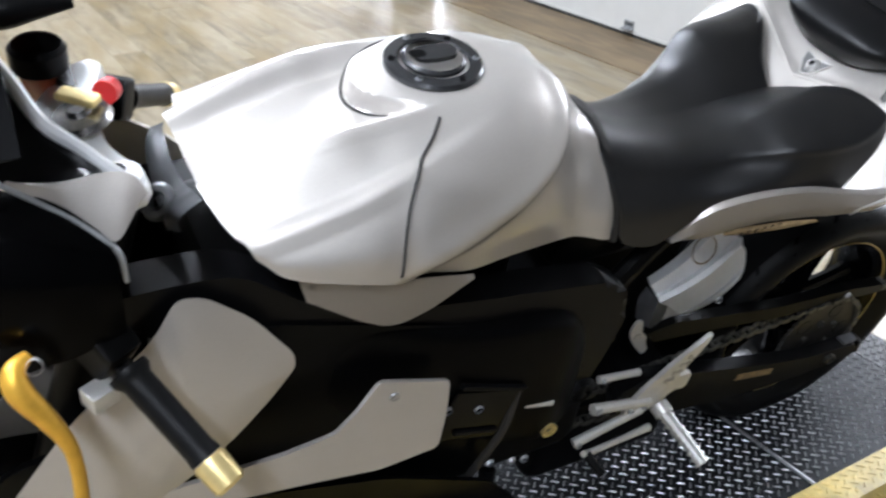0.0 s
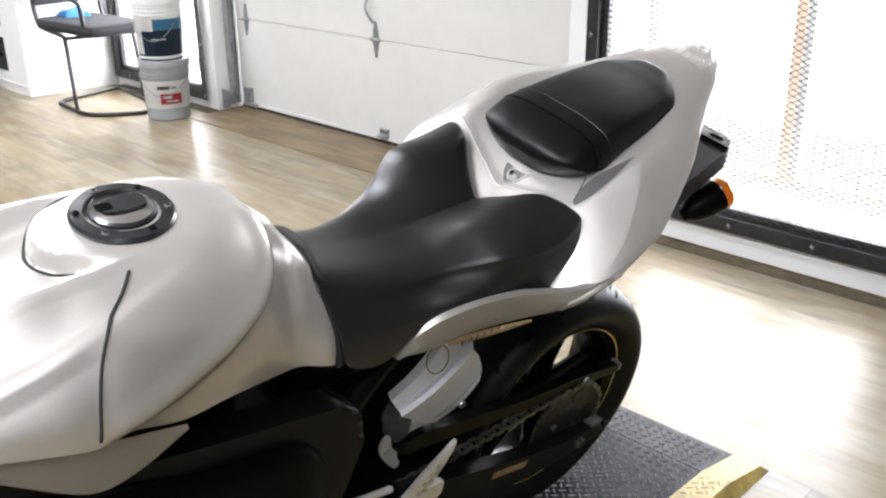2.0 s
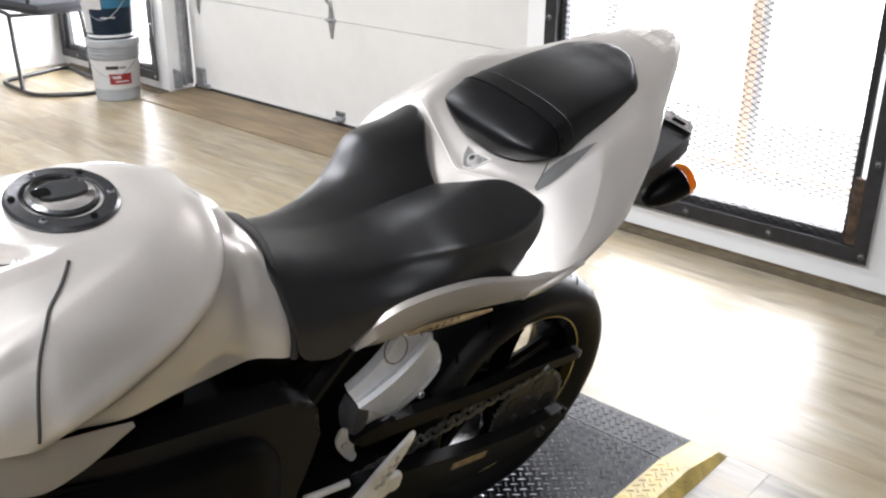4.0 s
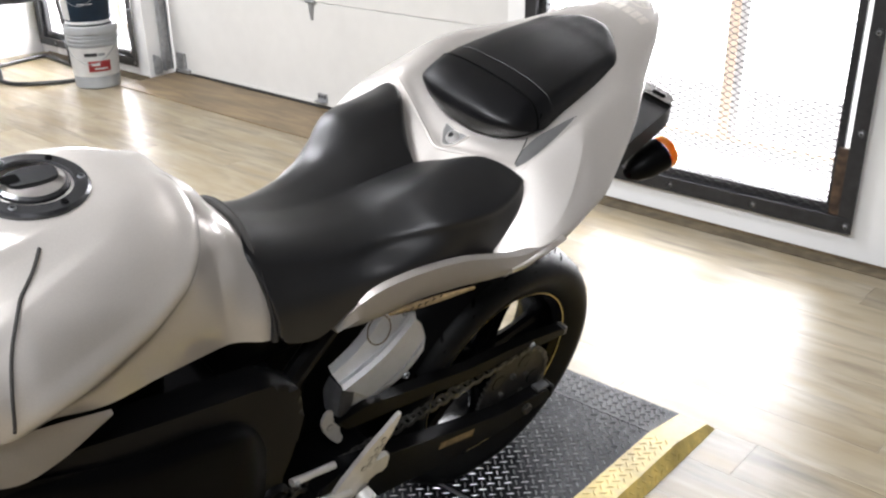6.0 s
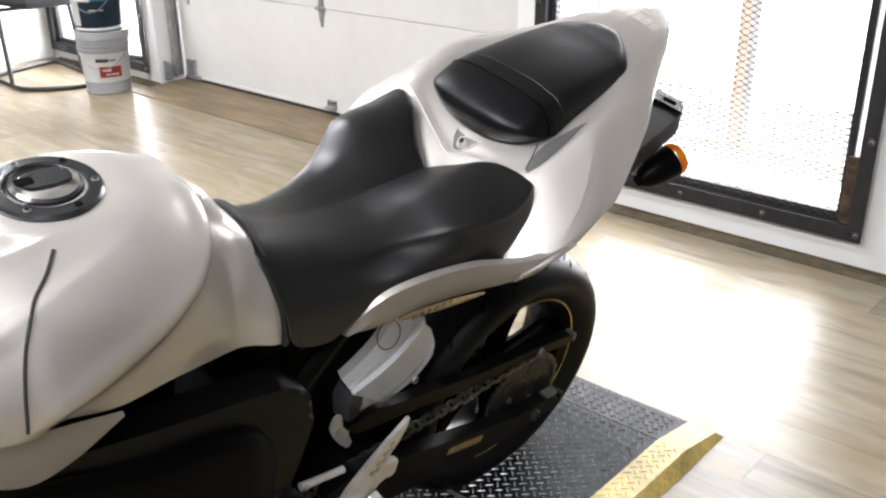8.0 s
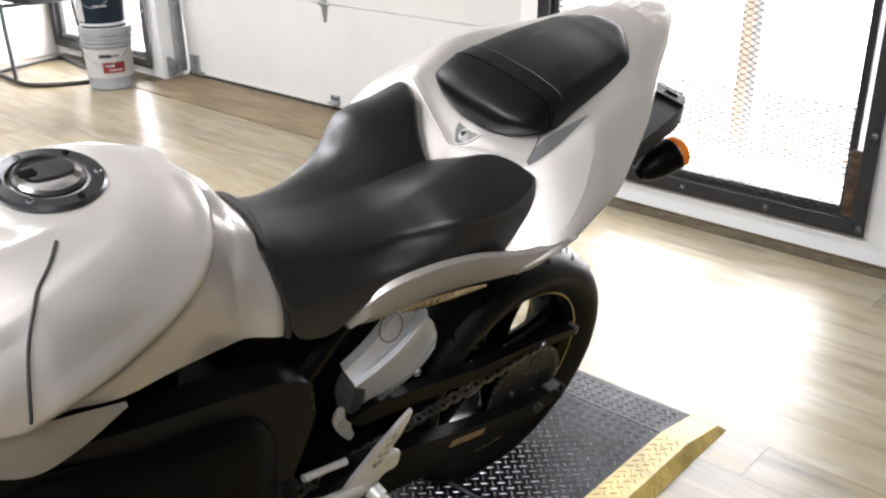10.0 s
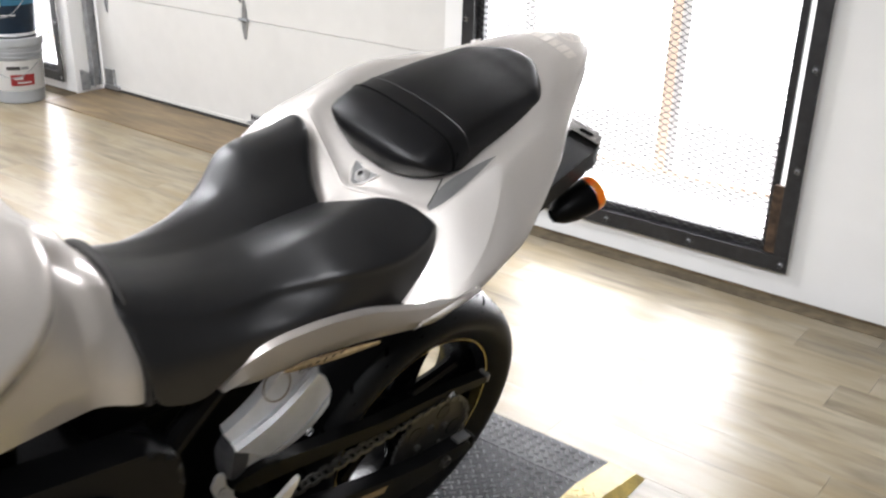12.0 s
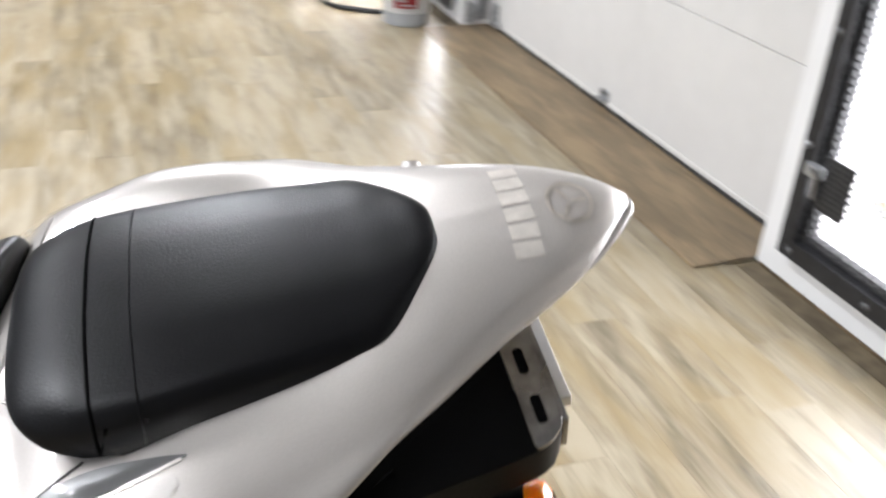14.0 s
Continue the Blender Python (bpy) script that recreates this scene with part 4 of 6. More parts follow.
def tank_shape():
    """The cover, with its channels, the cap's island and the knee hollow sunk into it."""
    bm = shell(TANK, 12, 12, thick=0.0)
    if sum(f.normal.z * f.calc_area() for f in bm.faces) < 0:
        bmesh.ops.reverse_faces(bm, faces=bm.faces[:])
    bm.normal_update()
    for v, n in [(v, v.normal.copy()) for v in bm.verts]:
        v.co -= n * tank_relief(*v.co)
    for v in bm.verts:
        if v.co.x < 0:
            v.co.x *= FAR_SIDE
    bmesh.ops.solidify(bm, geom=bm.faces[:], thickness=0.004)
    return bm


tank = part("tank_cover", tank_shape(), PEARL, bike, "pearl silver tank cover with sculpted channels")
TANK_SKIN = surface_of(tank)
SEAM = [(0.100, -0.962, 0.992), (0.124, -0.980, 0.985), (0.148, -1.005, 0.972), (0.176, -1.028, 0.945), (0.197, -1.042, 0.905), (0.211, -1.048, 0.866)]


def laid_line(tree, pts, r, lift=0.0):
    return tubed([laid(tree, p, lift) for p in spline(pts, 6)], r, 6)


both(lambda s: part("seam", laid_line(TANK_SKIN, mirrored(SEAM if s > 0 else SEAM[2:], s), 0.0020, 0.0010), SEAL, tank, "dark seam"))
ARC = [(-0.066, -0.958, 1.0), (-0.058, -0.988, 1.0), (-0.038, -1.020, 1.0), (-0.012, -1.038, 0.99), (0.016, -1.041, 0.985), (0.045, -1.030, 0.985), (0.066, -1.008, 0.99)]
part("cap_seam", tubed([laid(TANK_SKIN, p, 0.0008) for p in spline(ARC, 6)], [min(0.0022, 0.0004 + 0.0003 * min(k, 36 - k)) for k in range(37)], 6), SEAL, tank, "dark seam")


def fuel_cap():
    m = Matrix.Translation((0.008, -0.926, 1.008)) @ Matrix.Rotation(radians(1), 4, "X") @ Matrix.Rotation(radians(2), 4, "Y")
    c = part("fuel_cap", turned([(0.062, -0.006), (0.063, 0.004), (0.060, 0.008), (0.046, 0.009), (0.044, 0.006), (0.0, 0.006)], 56, m), CAP_METAL, tank, "round black fuel cap with a key flap")
    part("lid", turned([(0.0, 0.014), (0.036, 0.013), (0.040, 0.010), (0.041, 0.0065)], 48, m), CAP_METAL, c)
    flap = slabbed(rounded([(-0.013, -0.030), (0.013, -0.030), (0.017, 0.0), (0.013, 0.026), (-0.013, 0.026), (-0.017, 0.0)], 0.009), 0.006, m @ Matrix.Translation((0, 0.002, 0.0125)), 0.0015)
    part("key_flap", flap, CAP_METAL, c)
    k = slabbed(rounded([(-0.007, -0.010), (0.007, -0.010), (0.007, 0.010), (-0.007, 0.010)], 0.004), 0.0015, m @ Matrix.Translation((0.0, -0.024, 0.018)))
    part("keyhole", k, GROOVE, c)
    for a in range(6):
        t = radians(60 * a + 15)
        part("cap_bolt", turned([(0, 0.003), (0.0035, 0.0025), (0.0045, 0)], 10, m @ Matrix.Translation((0.053 * math.cos(t), 0.053 * math.sin(t), 0.0085))), STEEL if a % 2 else GROOVE, c)


fuel_cap()

# dark trim that closes the tank's channel at the nose, with an eye and a screw
def nose():
    top = spline([(-0.066, -1.241, 0.934), (-0.050, -1.245, 0.930), (-0.015, -1.247, 0.922), (0.025, -1.247, 0.921), (0.058, -1.246, 0.929), (0.080, -1.243, 0.938), (0.094, -1.238, 0.936)], 6)
    n = len(top) - 1
    bm = bmesh.new()
    rows = []
    for k, a in enumerate(top):
        w = np.interp(k / n, [0, 0.25, 0.55, 0.8, 1.0], [0.012, 0.030, 0.040, 0.050, 0.040])
        rows.append([tuple(a + np.array((0, -0.62 * w * q - 0.014 * math.sin(math.pi * q), -w * q - 0.002))) for q in (0, 0.2, 0.4, 0.6, 0.8, 1.0)])
    grid(bm, rows)
    bmesh.ops.solidify(bm, geom=bm.faces[:], thickness=0.003)
    trim = part("nose_trim", bm, NOSE, tank, "dark grey trim")
    eye = Matrix.Translation((0.048, -1.276, 0.905)) @ Matrix.Rotation(radians(34), 4, "Y") @ Matrix.Rotation(radians(40), 4, "X")
    part("mount_eye", turned([(0.009, -0.004), (0.021, -0.006), (0.023, 0.002), (0.019, 0.008), (0.012, 0.007), (0.009, 0.001), (0.009, -0.004)], 28, eye), NOSE, trim)
    part("trim_screw", turned([(0, 0.004), (0.006, 0.0035), (0.0088, -0.002)], 12, eye), STEEL, trim)


nose()

# dark gap where the seat meets the tank
gap = [(0.128, -0.660, 0.748), (0.122, -0.660, 0.786), (0.097, -0.664, 0.834), (0.078, -0.666, 0.858), (0.056, -0.667, 0.879), (0.030, -0.666, 0.892), (0.0, -0.666, 0.895)]
part("seat_gap_seal", tubed(gap + mirrored(reversed(gap[:-1]), -1), 0.006, 8, 3), SEAL, bike, "black rubber seal at the tank's rear edge")

# --- rider seat
SEAT = [
    (-0.705, [(0, 0.876), (0.028, 0.874), (0.052, 0.864, 0.008), (0.074, 0.848, 0.020), (0.088, 0.834, 0.028), (0.117, 0.800, 0.040), (0.131, 0.762, 0.045)]),
    (-0.690, [(0, 0.894), (0.028, 0.892), (0.054, 0.882, 0.004), (0.079, 0.864, 0.012), (0.094, 0.846, 0.018), (0.126, 0.803, 0.028), (0.139, 0.760, 0.033)]),
    (-0.650, [(0, 0.882), (0.032, 0.881), (0.062, 0.874), (0.088, 0.858, 0.002), (0.102, 0.838, 0.004), (0.130, 0.797, 0.006), (0.142, 0.745, 0.008)]),
    (-0.590, [(0, 0.866), (0.036, 0.867), (0.070, 0.863), (0.099, 0.849), (0.112, 0.830), (0.136, 0.790), (0.146, 0.736)]),
    (-0.530, [(0, 0.858), (0.040, 0.860), (0.078, 0.859), (0.111, 0.849), (0.123, 0.832), (0.144, 0.806), (0.152, 0.778)]),
    (-0.475, [(0, 0.858), (0.046, 0.863), (0.086, 0.865), (0.120, 0.858), (0.133, 0.842), (0.160, 0.824), (0.168, 0.803)]),
    (-0.432, [(0, 0.862), (0.046, 0.874), (0.090, 0.880), (0.138, 0.869), (0.150, 0.854), (0.170, 0.832), (0.176, 0.806)]),
    (-0.395, [(0, 0.866), (0.048, 0.886), (0.096, 0.898), (0.158, 0.882), (0.169, 0.865), (0.179, 0.838), (0.183, 0.805)]),
    (-0.350, [(0, 0.870), (0.050, 0.897), (0.102, 0.913), (0.171, 0.888), (0.181, 0.868), (0.187, 0.838), (0.190, 0.802)]),
    (-0.300, [(0, 0.873, -0.008), (0.050, 0.902, -0.004), (0.104, 0.922, 0.002), (0.176, 0.895, 0.004), (0.187, 0.874, 0.004), (0.193, 0.840, 0.004), (0.195, 0.800, 0.004)]),
    (-0.270, [(0, 0.871, -0.034), (0.050, 0.900, -0.020), (0.106, 0.927, 0.002), (0.172, 0.908, 0.010), (0.185, 0.889, 0.010), (0.194, 0.850, 0.008), (0.197, 0.805, 0.006)]),
    (-0.254, [(0, 0.868, -0.050), (0.052, 0.898, -0.030), (0.108, 0.925, -0.003), (0.164, 0.918, 0.012), (0.178, 0.901, 0.013), (0.191, 0.856, 0.012), (0.195, 0.810, 0.006)]),
    (-0.246, [(0, 0.861, -0.056), (0.052, 0.891, -0.034), (0.107, 0.917, -0.006), (0.161, 0.911, 0.013), (0.174, 0.895, 0.014), (0.187, 0.854, 0.011), (0.191, 0.812, 0.002)]),
    (-0.241, [(0, 0.834, -0.061), (0.052, 0.864, -0.037), (0.106, 0.892, -0.009), (0.156, 0.887, 0.011), (0.167, 0.875, 0.011), (0.179, 0.846, 0.006), (0.184, 0.814, -0.006)]),
]


def seat_shape():
    """The padded seat; its flat top breaks over a soft edge into the flanks, and it is slimmer on the side away from the stand."""
    bm = shell(SEAT, 6, 6, thick=0.006)
    for v in bm.verts:
        if v.co.x < 0:
            v.co.z += 0.022 * smooth_step((-v.co.x - 0.06) / 0.09) * float(np.interp(v.co.y, [-0.44, -0.38, -0.26], [0.0, 1.0, 0.8]))
            v.co.x *= float(np.interp(v.co.y, [-0.70, -0.60, -0.50, -0.42, -0.34], [0.80, 0.70, 0.78, 0.86, 0.92]))
    return bm


seat = part("rider_seat", seat_shape(), SEAT_VINYL, bike, "black vinyl rider seat with raised rear bolsters")

# --- tail
TAIL = [
    (-0.300, [(0, 0.848), (0.06, 0.848), (0.12, 0.832), (0.165, 0.815), (0.205, 0.812), (0.238, 0.806), (0.228, 0.784)]),
    (-0.262, [(0, 0.882), (0.06, 0.888), (0.11, 0.890), (0.155, 0.870), (0.205, 0.856), (0.255, 0.831), (0.243, 0.810)]),
    (-0.215, [(0, 0.922), (0.06, 0.925), (0.11, 0.930), (0.155, 0.926), (0.210, 0.896), (0.261, 0.856), (0.244, 0.830)]),
    (-0.158, [(0, 0.950), (0.06, 0.952), (0.112, 0.953), (0.158, 0.957), (0.208, 0.926), (0.256, 0.882), (0.238, 0.855)]),
    (-0.100, [(0, 0.975), (0.06, 0.976), (0.115, 0.972), (0.160, 0.978), (0.205, 0.950), (0.244, 0.903), (0.225, 0.875)]),
    (0.000, [(0, 1.012), (0.06, 1.012), (0.108, 1.004), (0.148, 0.998), (0.176, 0.984), (0.200, 0.964), (0.182, 0.938)]),
    (0.053, [(0, 1.034), (0.055, 1.033), (0.098, 1.025), (0.130, 1.014), (0.152, 1.003), (0.167, 0.990), (0.150, 0.965)]),
    (0.100, [(0, 1.053), (0.048, 1.051), (0.085, 1.043), (0.111, 1.030), (0.127, 1.018), (0.137, 1.001), (0.122, 0.976)]),
    (0.154, [(0, 1.069), (0.040, 1.066), (0.068, 1.058), (0.088, 1.048), (0.098, 1.037), (0.105, 1.022), (0.094, 1.000)]),
    (0.200, [(0, 1.078), (0.032, 1.075), (0.054, 1.069), (0.068, 1.061), (0.075, 1.052), (0.080, 1.036), (0.072, 1.018)]),
    (0.235, [(0, 1.082), (0.022, 1.080), (0.038, 1.075), (0.048, 1.069), (0.054, 1.062), (0.058, 1.048), (0.053, 1.034)]),
    (0.262, [(0, 1.082), (0.012, 1.081), (0.022, 1.077), (0.028, 1.073), (0.031, 1.068), (0.033, 1.058), (0.030, 1.046)]),
    (0.284, [(0, 1.076), (0.003, 1.076), (0.005, 1.074), (0.007, 1.071), (0.008, 1.068), (0.009, 1.063), (0.008, 1.056)]),
]


LIP = [(-0.150, -0.208), (-0.094, -0.229), (-0.040, -0.246), (0.0, -0.255), (0.064, -0.244), (0.111, -0.237), (0.147, -0.227)]


def tail_shape():
    """The tail; the flank away from the stand stands a little prouder, and the saddle between the seats is sunk behind a lip."""
    bm = shell(TAIL, 8, 7, thick=0.004)
    for v in bm.verts:
        x, y = v.co.x, v.co.y
        if x < 0:
            v.co.z += 0.016 * smooth_step((-x - 0.10) / 0.09) * float(np.interp(y, [-0.30, -0.22, -0.05, 0.06], [0.3, 1.0, 1.0, 0.0]))
        edge = float(np.interp(x, [p[0] for p in LIP], [p[1] for p in LIP]))
        inside = smooth_step((y - edge) / 0.012) * smooth_step((0.148 - abs(x)) / 0.014) * smooth_step((-0.085 - y) / 0.06)
        v.co.z -= 0.006 * inside
        v.co.z -= 0.007 * inside * math.exp(-((x - 0.006) / 0.018) ** 2 - ((y + 0.228) / 0.014) ** 2)
        v.co.z -= 0.007 * smooth_step((y + 0.235) / 0.03) * math.exp(-((x - 0.145) / 0.010) ** 2) * smooth_step((-0.10 - y) / 0.06)
    return bm


tail = part("tail_fairing", tail_shape(), PEARL, bike, "pearl silver tail fairing")
TAIL_SKIN = surface_of(tail)
part("tail_edge", tubed([(-0.056, 0.236, 1.047), (-0.033, 0.263, 1.057), (-0.010, 0.284, 1.063), (0.0, 0.287, 1.066), (0.010, 0.284, 1.063), (0.033, 0.263, 1.057), (0.056, 0.236, 1.047)], [0.002, 0.004, 0.005, 0.005, 0.005, 0.004, 0.002], 8, 5), PEARL_LIT, tail)


def side_strip(s):
    """The slim blade that runs forward under the seat."""
    up = spline([(0.140, -0.562, 0.735), (0.162, -0.520, 0.790), (0.183, -0.455, 0.818), (0.200, -0.375, 0.824), (0.222, -0.320, 0.824), (0.246, -0.275, 0.832), (0.262, -0.222, 0.856)], 5)
    lo = spline([(0.141, -0.560, 0.728), (0.158, -0.505, 0.737), (0.178, -0.445, 0.762), (0.197, -0.370, 0.772), (0.222, -0.312, 0.784), (0.245, -0.266, 0.804), (0.261, -0.216, 0.851)], 5)
    bm = bmesh.new()
    rows = []
    for a, b in zip(up, lo):
        m = (a + b) / 2 + np.array((0.007, 0, 0))
        w = s if s > 0 else -np.interp(a[1], [-0.56, -0.42, -0.30], [0.62, 0.80, 1.0])
        rows.append([(w * q[0], q[1], q[2]) for q in (a - np.array((0.012, 0, -0.002)), a, m, b, b - np.array((0.05, 0, 0.006)))])
    grid(bm, rows)
    bmesh.ops.solidify(bm, geom=bm.faces[:], thickness=0.003)
    part("side_blade", bm, PEARL, tail, "slim pearl silver blade below the seat")


both(side_strip)


def tail_inset(s):
    """Convex wedge in lit pearl on the tail's flank, and the scoop under the pillion seat in shade grey."""
    wedge = patch(TAIL_SKIN, mirrored([(0.150, -0.232, 0.915), (0.155, -0.185, 0.940), (0.158, -0.140, 0.962), (0.161, -0.105, 0.978)], s),
                  mirrored([(0.250, -0.258, 0.850), (0.244, -0.215, 0.874), (0.215, -0.160, 0.916), (0.166, -0.103, 0.975)], s), 0.0012, 0.0008, 14, 14)
    part("flank_wedge", wedge, PEARL_LIT, tail, "convex flank wedge, its lit look put into the paint")
    scoop = patch(TAIL_SKIN, mirrored([(0.142, -0.222, 0.923), (0.136, -0.198, 0.942), (0.131, -0.164, 0.954), (0.137, -0.126, 0.968), (0.145, -0.096, 0.979)], s),
                  mirrored([(0.147, -0.224, 0.920), (0.156, -0.203, 0.935), (0.157, -0.168, 0.953), (0.153, -0.131, 0.968), (0.147, -0.097, 0.979)], s), 0.0012, 0.0008, 12, 8)
    part("flank_scoop", scoop, SHADE_GREY, tail, "scoop under the pillion seat, its shade painted grey")
    part("panel_gap", laid_line(TAIL_SKIN, mirrored([(0.141, -0.221, 0.923), (0.136, -0.203, 0.938), (0.122, -0.172, 0.954)], s), 0.0010, 0.0008), SEAL, tail)


tail_inset(1)
# recess with a screw between the seats
part("tail_lip", laid_line(TAIL_SKIN, [(p[0], p[1], 0.91) for p in LIP] + [(0.158, -0.204, 0.934), (0.160, -0.168, 0.953), (0.155, -0.131, 0.969), (0.148, -0.100, 0.979)], 0.0026, -0.0006), PEARL, tail, "raised lip round the saddle")
tri = [Vector(p) for p in ((-0.022, -0.217, 0.92), (-0.016, -0.230, 0.91), (-0.002, -0.243, 0.90), (0.010, -0.245, 0.90), (0.023, -0.233, 0.91), (0.034, -0.217, 0.92))]
rim = [laid(TAIL_SKIN, a.lerp(b, k / 4), 0.001) for a, b in zip(tri, tri[1:] + tri[:1]) for k in range(4)]
bm = bmesh.new()
mid = bm.verts.new(laid(TAIL_SKIN, sum(tri, Vector()) / 6, 0.0012))
ring_v = [bm.verts.new(p) for p in rim]
for i in range(len(ring_v)):
    bm.faces.new((mid, ring_v[i], ring_v[(i + 1) % len(ring_v)]))
# flat grey patch that paints the shadow in the recess
lockp = part("lock_recess", bm, SHADE_GREY, tail, "teardrop seat lock recess with painted grey shade")
part("recess_rim", tubed(rim, 0.0015, 6, closed=True), PEARL_LIT, lockp)
seat_n = (laid(TAIL_SKIN, (0.007, -0.226, 0.92), 0.01) - laid(TAIL_SKIN, (0.007, -0.226, 0.92), 0.0)).normalized()
part("lock_screw", turned([(0, 0.010), (0.005, 0.0095), (0.010, 0.006), (0.013, 0)], 18, Matrix.Translation(laid(TAIL_SKIN, (0.007, -0.226, 0.92), 0.0015)) @ seat_n.to_track_quat("Z", "Y").to_matrix().to_4x4()), ALLOY, lockp)

# --- pillion seat
PILLION = [
    (-0.219, [(0, 0.930), (0.030, 0.930, 0.001), (0.058, 0.932, 0.008), (0.082, 0.936, 0.018), (0.102, 0.942, 0.034), (0.114, 0.948, 0.052)]),
    (-0.226, [(0, 0.946), (0.034, 0.945, 0.001), (0.064, 0.944, 0.007), (0.088, 0.946, 0.018), (0.107, 0.949, 0.035), (0.117, 0.952, 0.056)]),
    (-0.230, [(0, 0.962), (0.038, 0.961, 0.001), (0.072, 0.959, 0.006), (0.095, 0.958, 0.018), (0.111, 0.956, 0.036), (0.119, 0.954, 0.058)]),
    (-0.225, [(0, 0.977), (0.042, 0.976), (0.080, 0.972, 0.004), (0.101, 0.967, 0.015), (0.114, 0.960, 0.034), (0.120, 0.954, 0.060)]),
    (-0.207, [(0, 0.992), (0.046, 0.990), (0.086, 0.984, 0.003), (0.106, 0.975, 0.012), (0.116, 0.965, 0.028), (0.120, 0.954, 0.052)]),
    (-0.176, [(0, 1.006), (0.050, 1.004), (0.093, 0.996), (0.110, 0.983, 0.005), (0.118, 0.970, 0.014), (0.120, 0.954, 0.030)]),
    (-0.130, [(0, 1.018), (0.052, 1.016), (0.097, 1.006), (0.113, 0.991), (0.119, 0.975), (0.120, 0.955)]),
    (-0.040, [(0, 1.036), (0.050, 1.034), (0.091, 1.025), (0.106, 1.011), (0.111, 0.997), (0.112, 0.982)]),
    (0.030, [(0, 1.047), (0.046, 1.045), (0.083, 1.037), (0.097, 1.026), (0.102, 1.015), (0.103, 1.004)]),
    (0.056, [(0, 1.052), (0.044, 1.050), (0.077, 1.043), (0.091, 1.034), (0.096, 1.026), (0.097, 1.015)]),
    (0.077, [(0, 1.056), (0.036, 1.054), (0.062, 1.049), (0.074, 1.041), (0.079, 1.034), (0.080, 1.025)]),
    (0.099, [(0, 1.060), (0.024, 1.059), (0.040, 1.055), (0.048, 1.049), (0.052, 1.043), (0.053, 1.036)]),
    (0.111, [(0, 1.059), (0.016, 1.058), (0.026, 1.055), (0.031, 1.051), (0.034, 1.047), (0.035, 1.041)]),
    (0.115, [(0, 1.054), (0.013, 1.053), (0.021, 1.052), (0.025, 1.049), (0.027, 1.046), (0.028, 1.043)]),
]
pil = part("pillion_seat", shell(PILLION, 5, 4, thick=0.006), VINYL, bike, "black vinyl pillion seat with a stitched front panel")
PAD_SKIN = surface_of(pil)
for dy, rr in ((0.0, 0.0015), (0.034, 0.0008)):
    st = [(0.126, -0.158 + dy, 0.955), (0.118, -0.160 + dy, 0.975), (0.097, -0.163 + dy, 0.998), (0.06, -0.165 + dy, 1.012), (0.03, -0.166 + dy, 1.014), (0, -0.166 + dy, 1.015)]
    st = st + [(-p[0], p[1], p[2]) for p in reversed(st[:-1])]
    part("stitched_seam", laid_line(PAD_SKIN, st, rr, 0.0002), GROOVE if dy == 0 else VINYL_SMOOTH, pil)

# decals on the tail: worn letter blocks as plain bars, and a round emblem
DECAL_BARS = [(-0.046 + 0.0200 * k, 0.184 - 0.0008 * k) for k in range(6)]
for k, (x, y) in enumerate(DECAL_BARS):
    up = [(x + dx, y - 0.012, 1.08) for dx in (-0.0082, -0.003, 0.003, 0.0082)]
    low = [(x + dx, y + 0.012, 1.08) for dx in (-0.0082, -0.003, 0.003, 0.0082)]
    part("decal_bar", patch(TAIL_SKIN, up, low, 0.0007, 0.0002, 8, 10), DECAL, tail, "pale worn decal bar")
def flat_skin(lines, lift):
    """A skin without relief through matching lines laid on the tail."""
    bm = bmesh.new()
    grid(bm, [[laid(TAIL_SKIN, p, lift) for p in l] for l in lines])
    bmesh.ops.solidify(bm, geom=bm.faces[:], thickness=0.0002)
    return bm


EX, EY = 0.010, 0.226
em = flat_skin([[(EX + r * math.cos(2 * math.pi * k / 48), EY + 0.8 * r * math.sin(2 * math.pi * k / 48), 1.09) for r in (0.0205, 0.0230, 0.0256)] for k in range(49)], 0.0016)
for a in (90, 210, 330):
    c, q = math.cos(radians(a)), math.sin(radians(a))
    spoke = flat_skin([[(EX + t * c - w * q, EY + 0.8 * (t * q + w * c), 1.09) for w in (-wd, 0.0, wd)] for t, wd in ((0.001, 0.0014), (0.006, 0.0020), (0.011, 0.0026), (0.015, 0.0022), (0.019, 0.0006))], 0.0016)
    me = bpy.data.meshes.new("spoke")
    spoke.to_mesh(me)
    spoke.free()
    em.from_mesh(me)
    bpy.data.meshes.remove(me)
part("emblem", em, DECAL, tail, "pale round emblem")
part("tail_stud", turned([(0, 0.005), (0.008, 0.004), (0.011, -0.003)], 12, Matrix.Translation(laid(TAIL_SKIN, (-0.105, 0.120, 1.03), 0.0)) @ Matrix.Rotation(radians(-35), 4, "Y")), PEARL_LIT, tail)

# --- undertail, plate bracket and indicators
under = shell([(-0.20, [(0, 0.72), (0.10, 0.715), (0.17, 0.74), (0.225, 0.815)]), (-0.05, [(0, 0.80), (0.10, 0.80), (0.16, 0.83), (0.200, 0.885)]),
               (0.06, [(0, 0.88), (0.08, 0.88), (0.12, 0.90), (0.150, 0.93)])], 4, 3, thick=0.006)
part("undertray", under, PLASTIC, bike, "black plastic undertray")
PB = Matrix.Translation((-0.006, -0.03, 0.900)) @ Matrix.Rotation(radians(10), 4, "X")
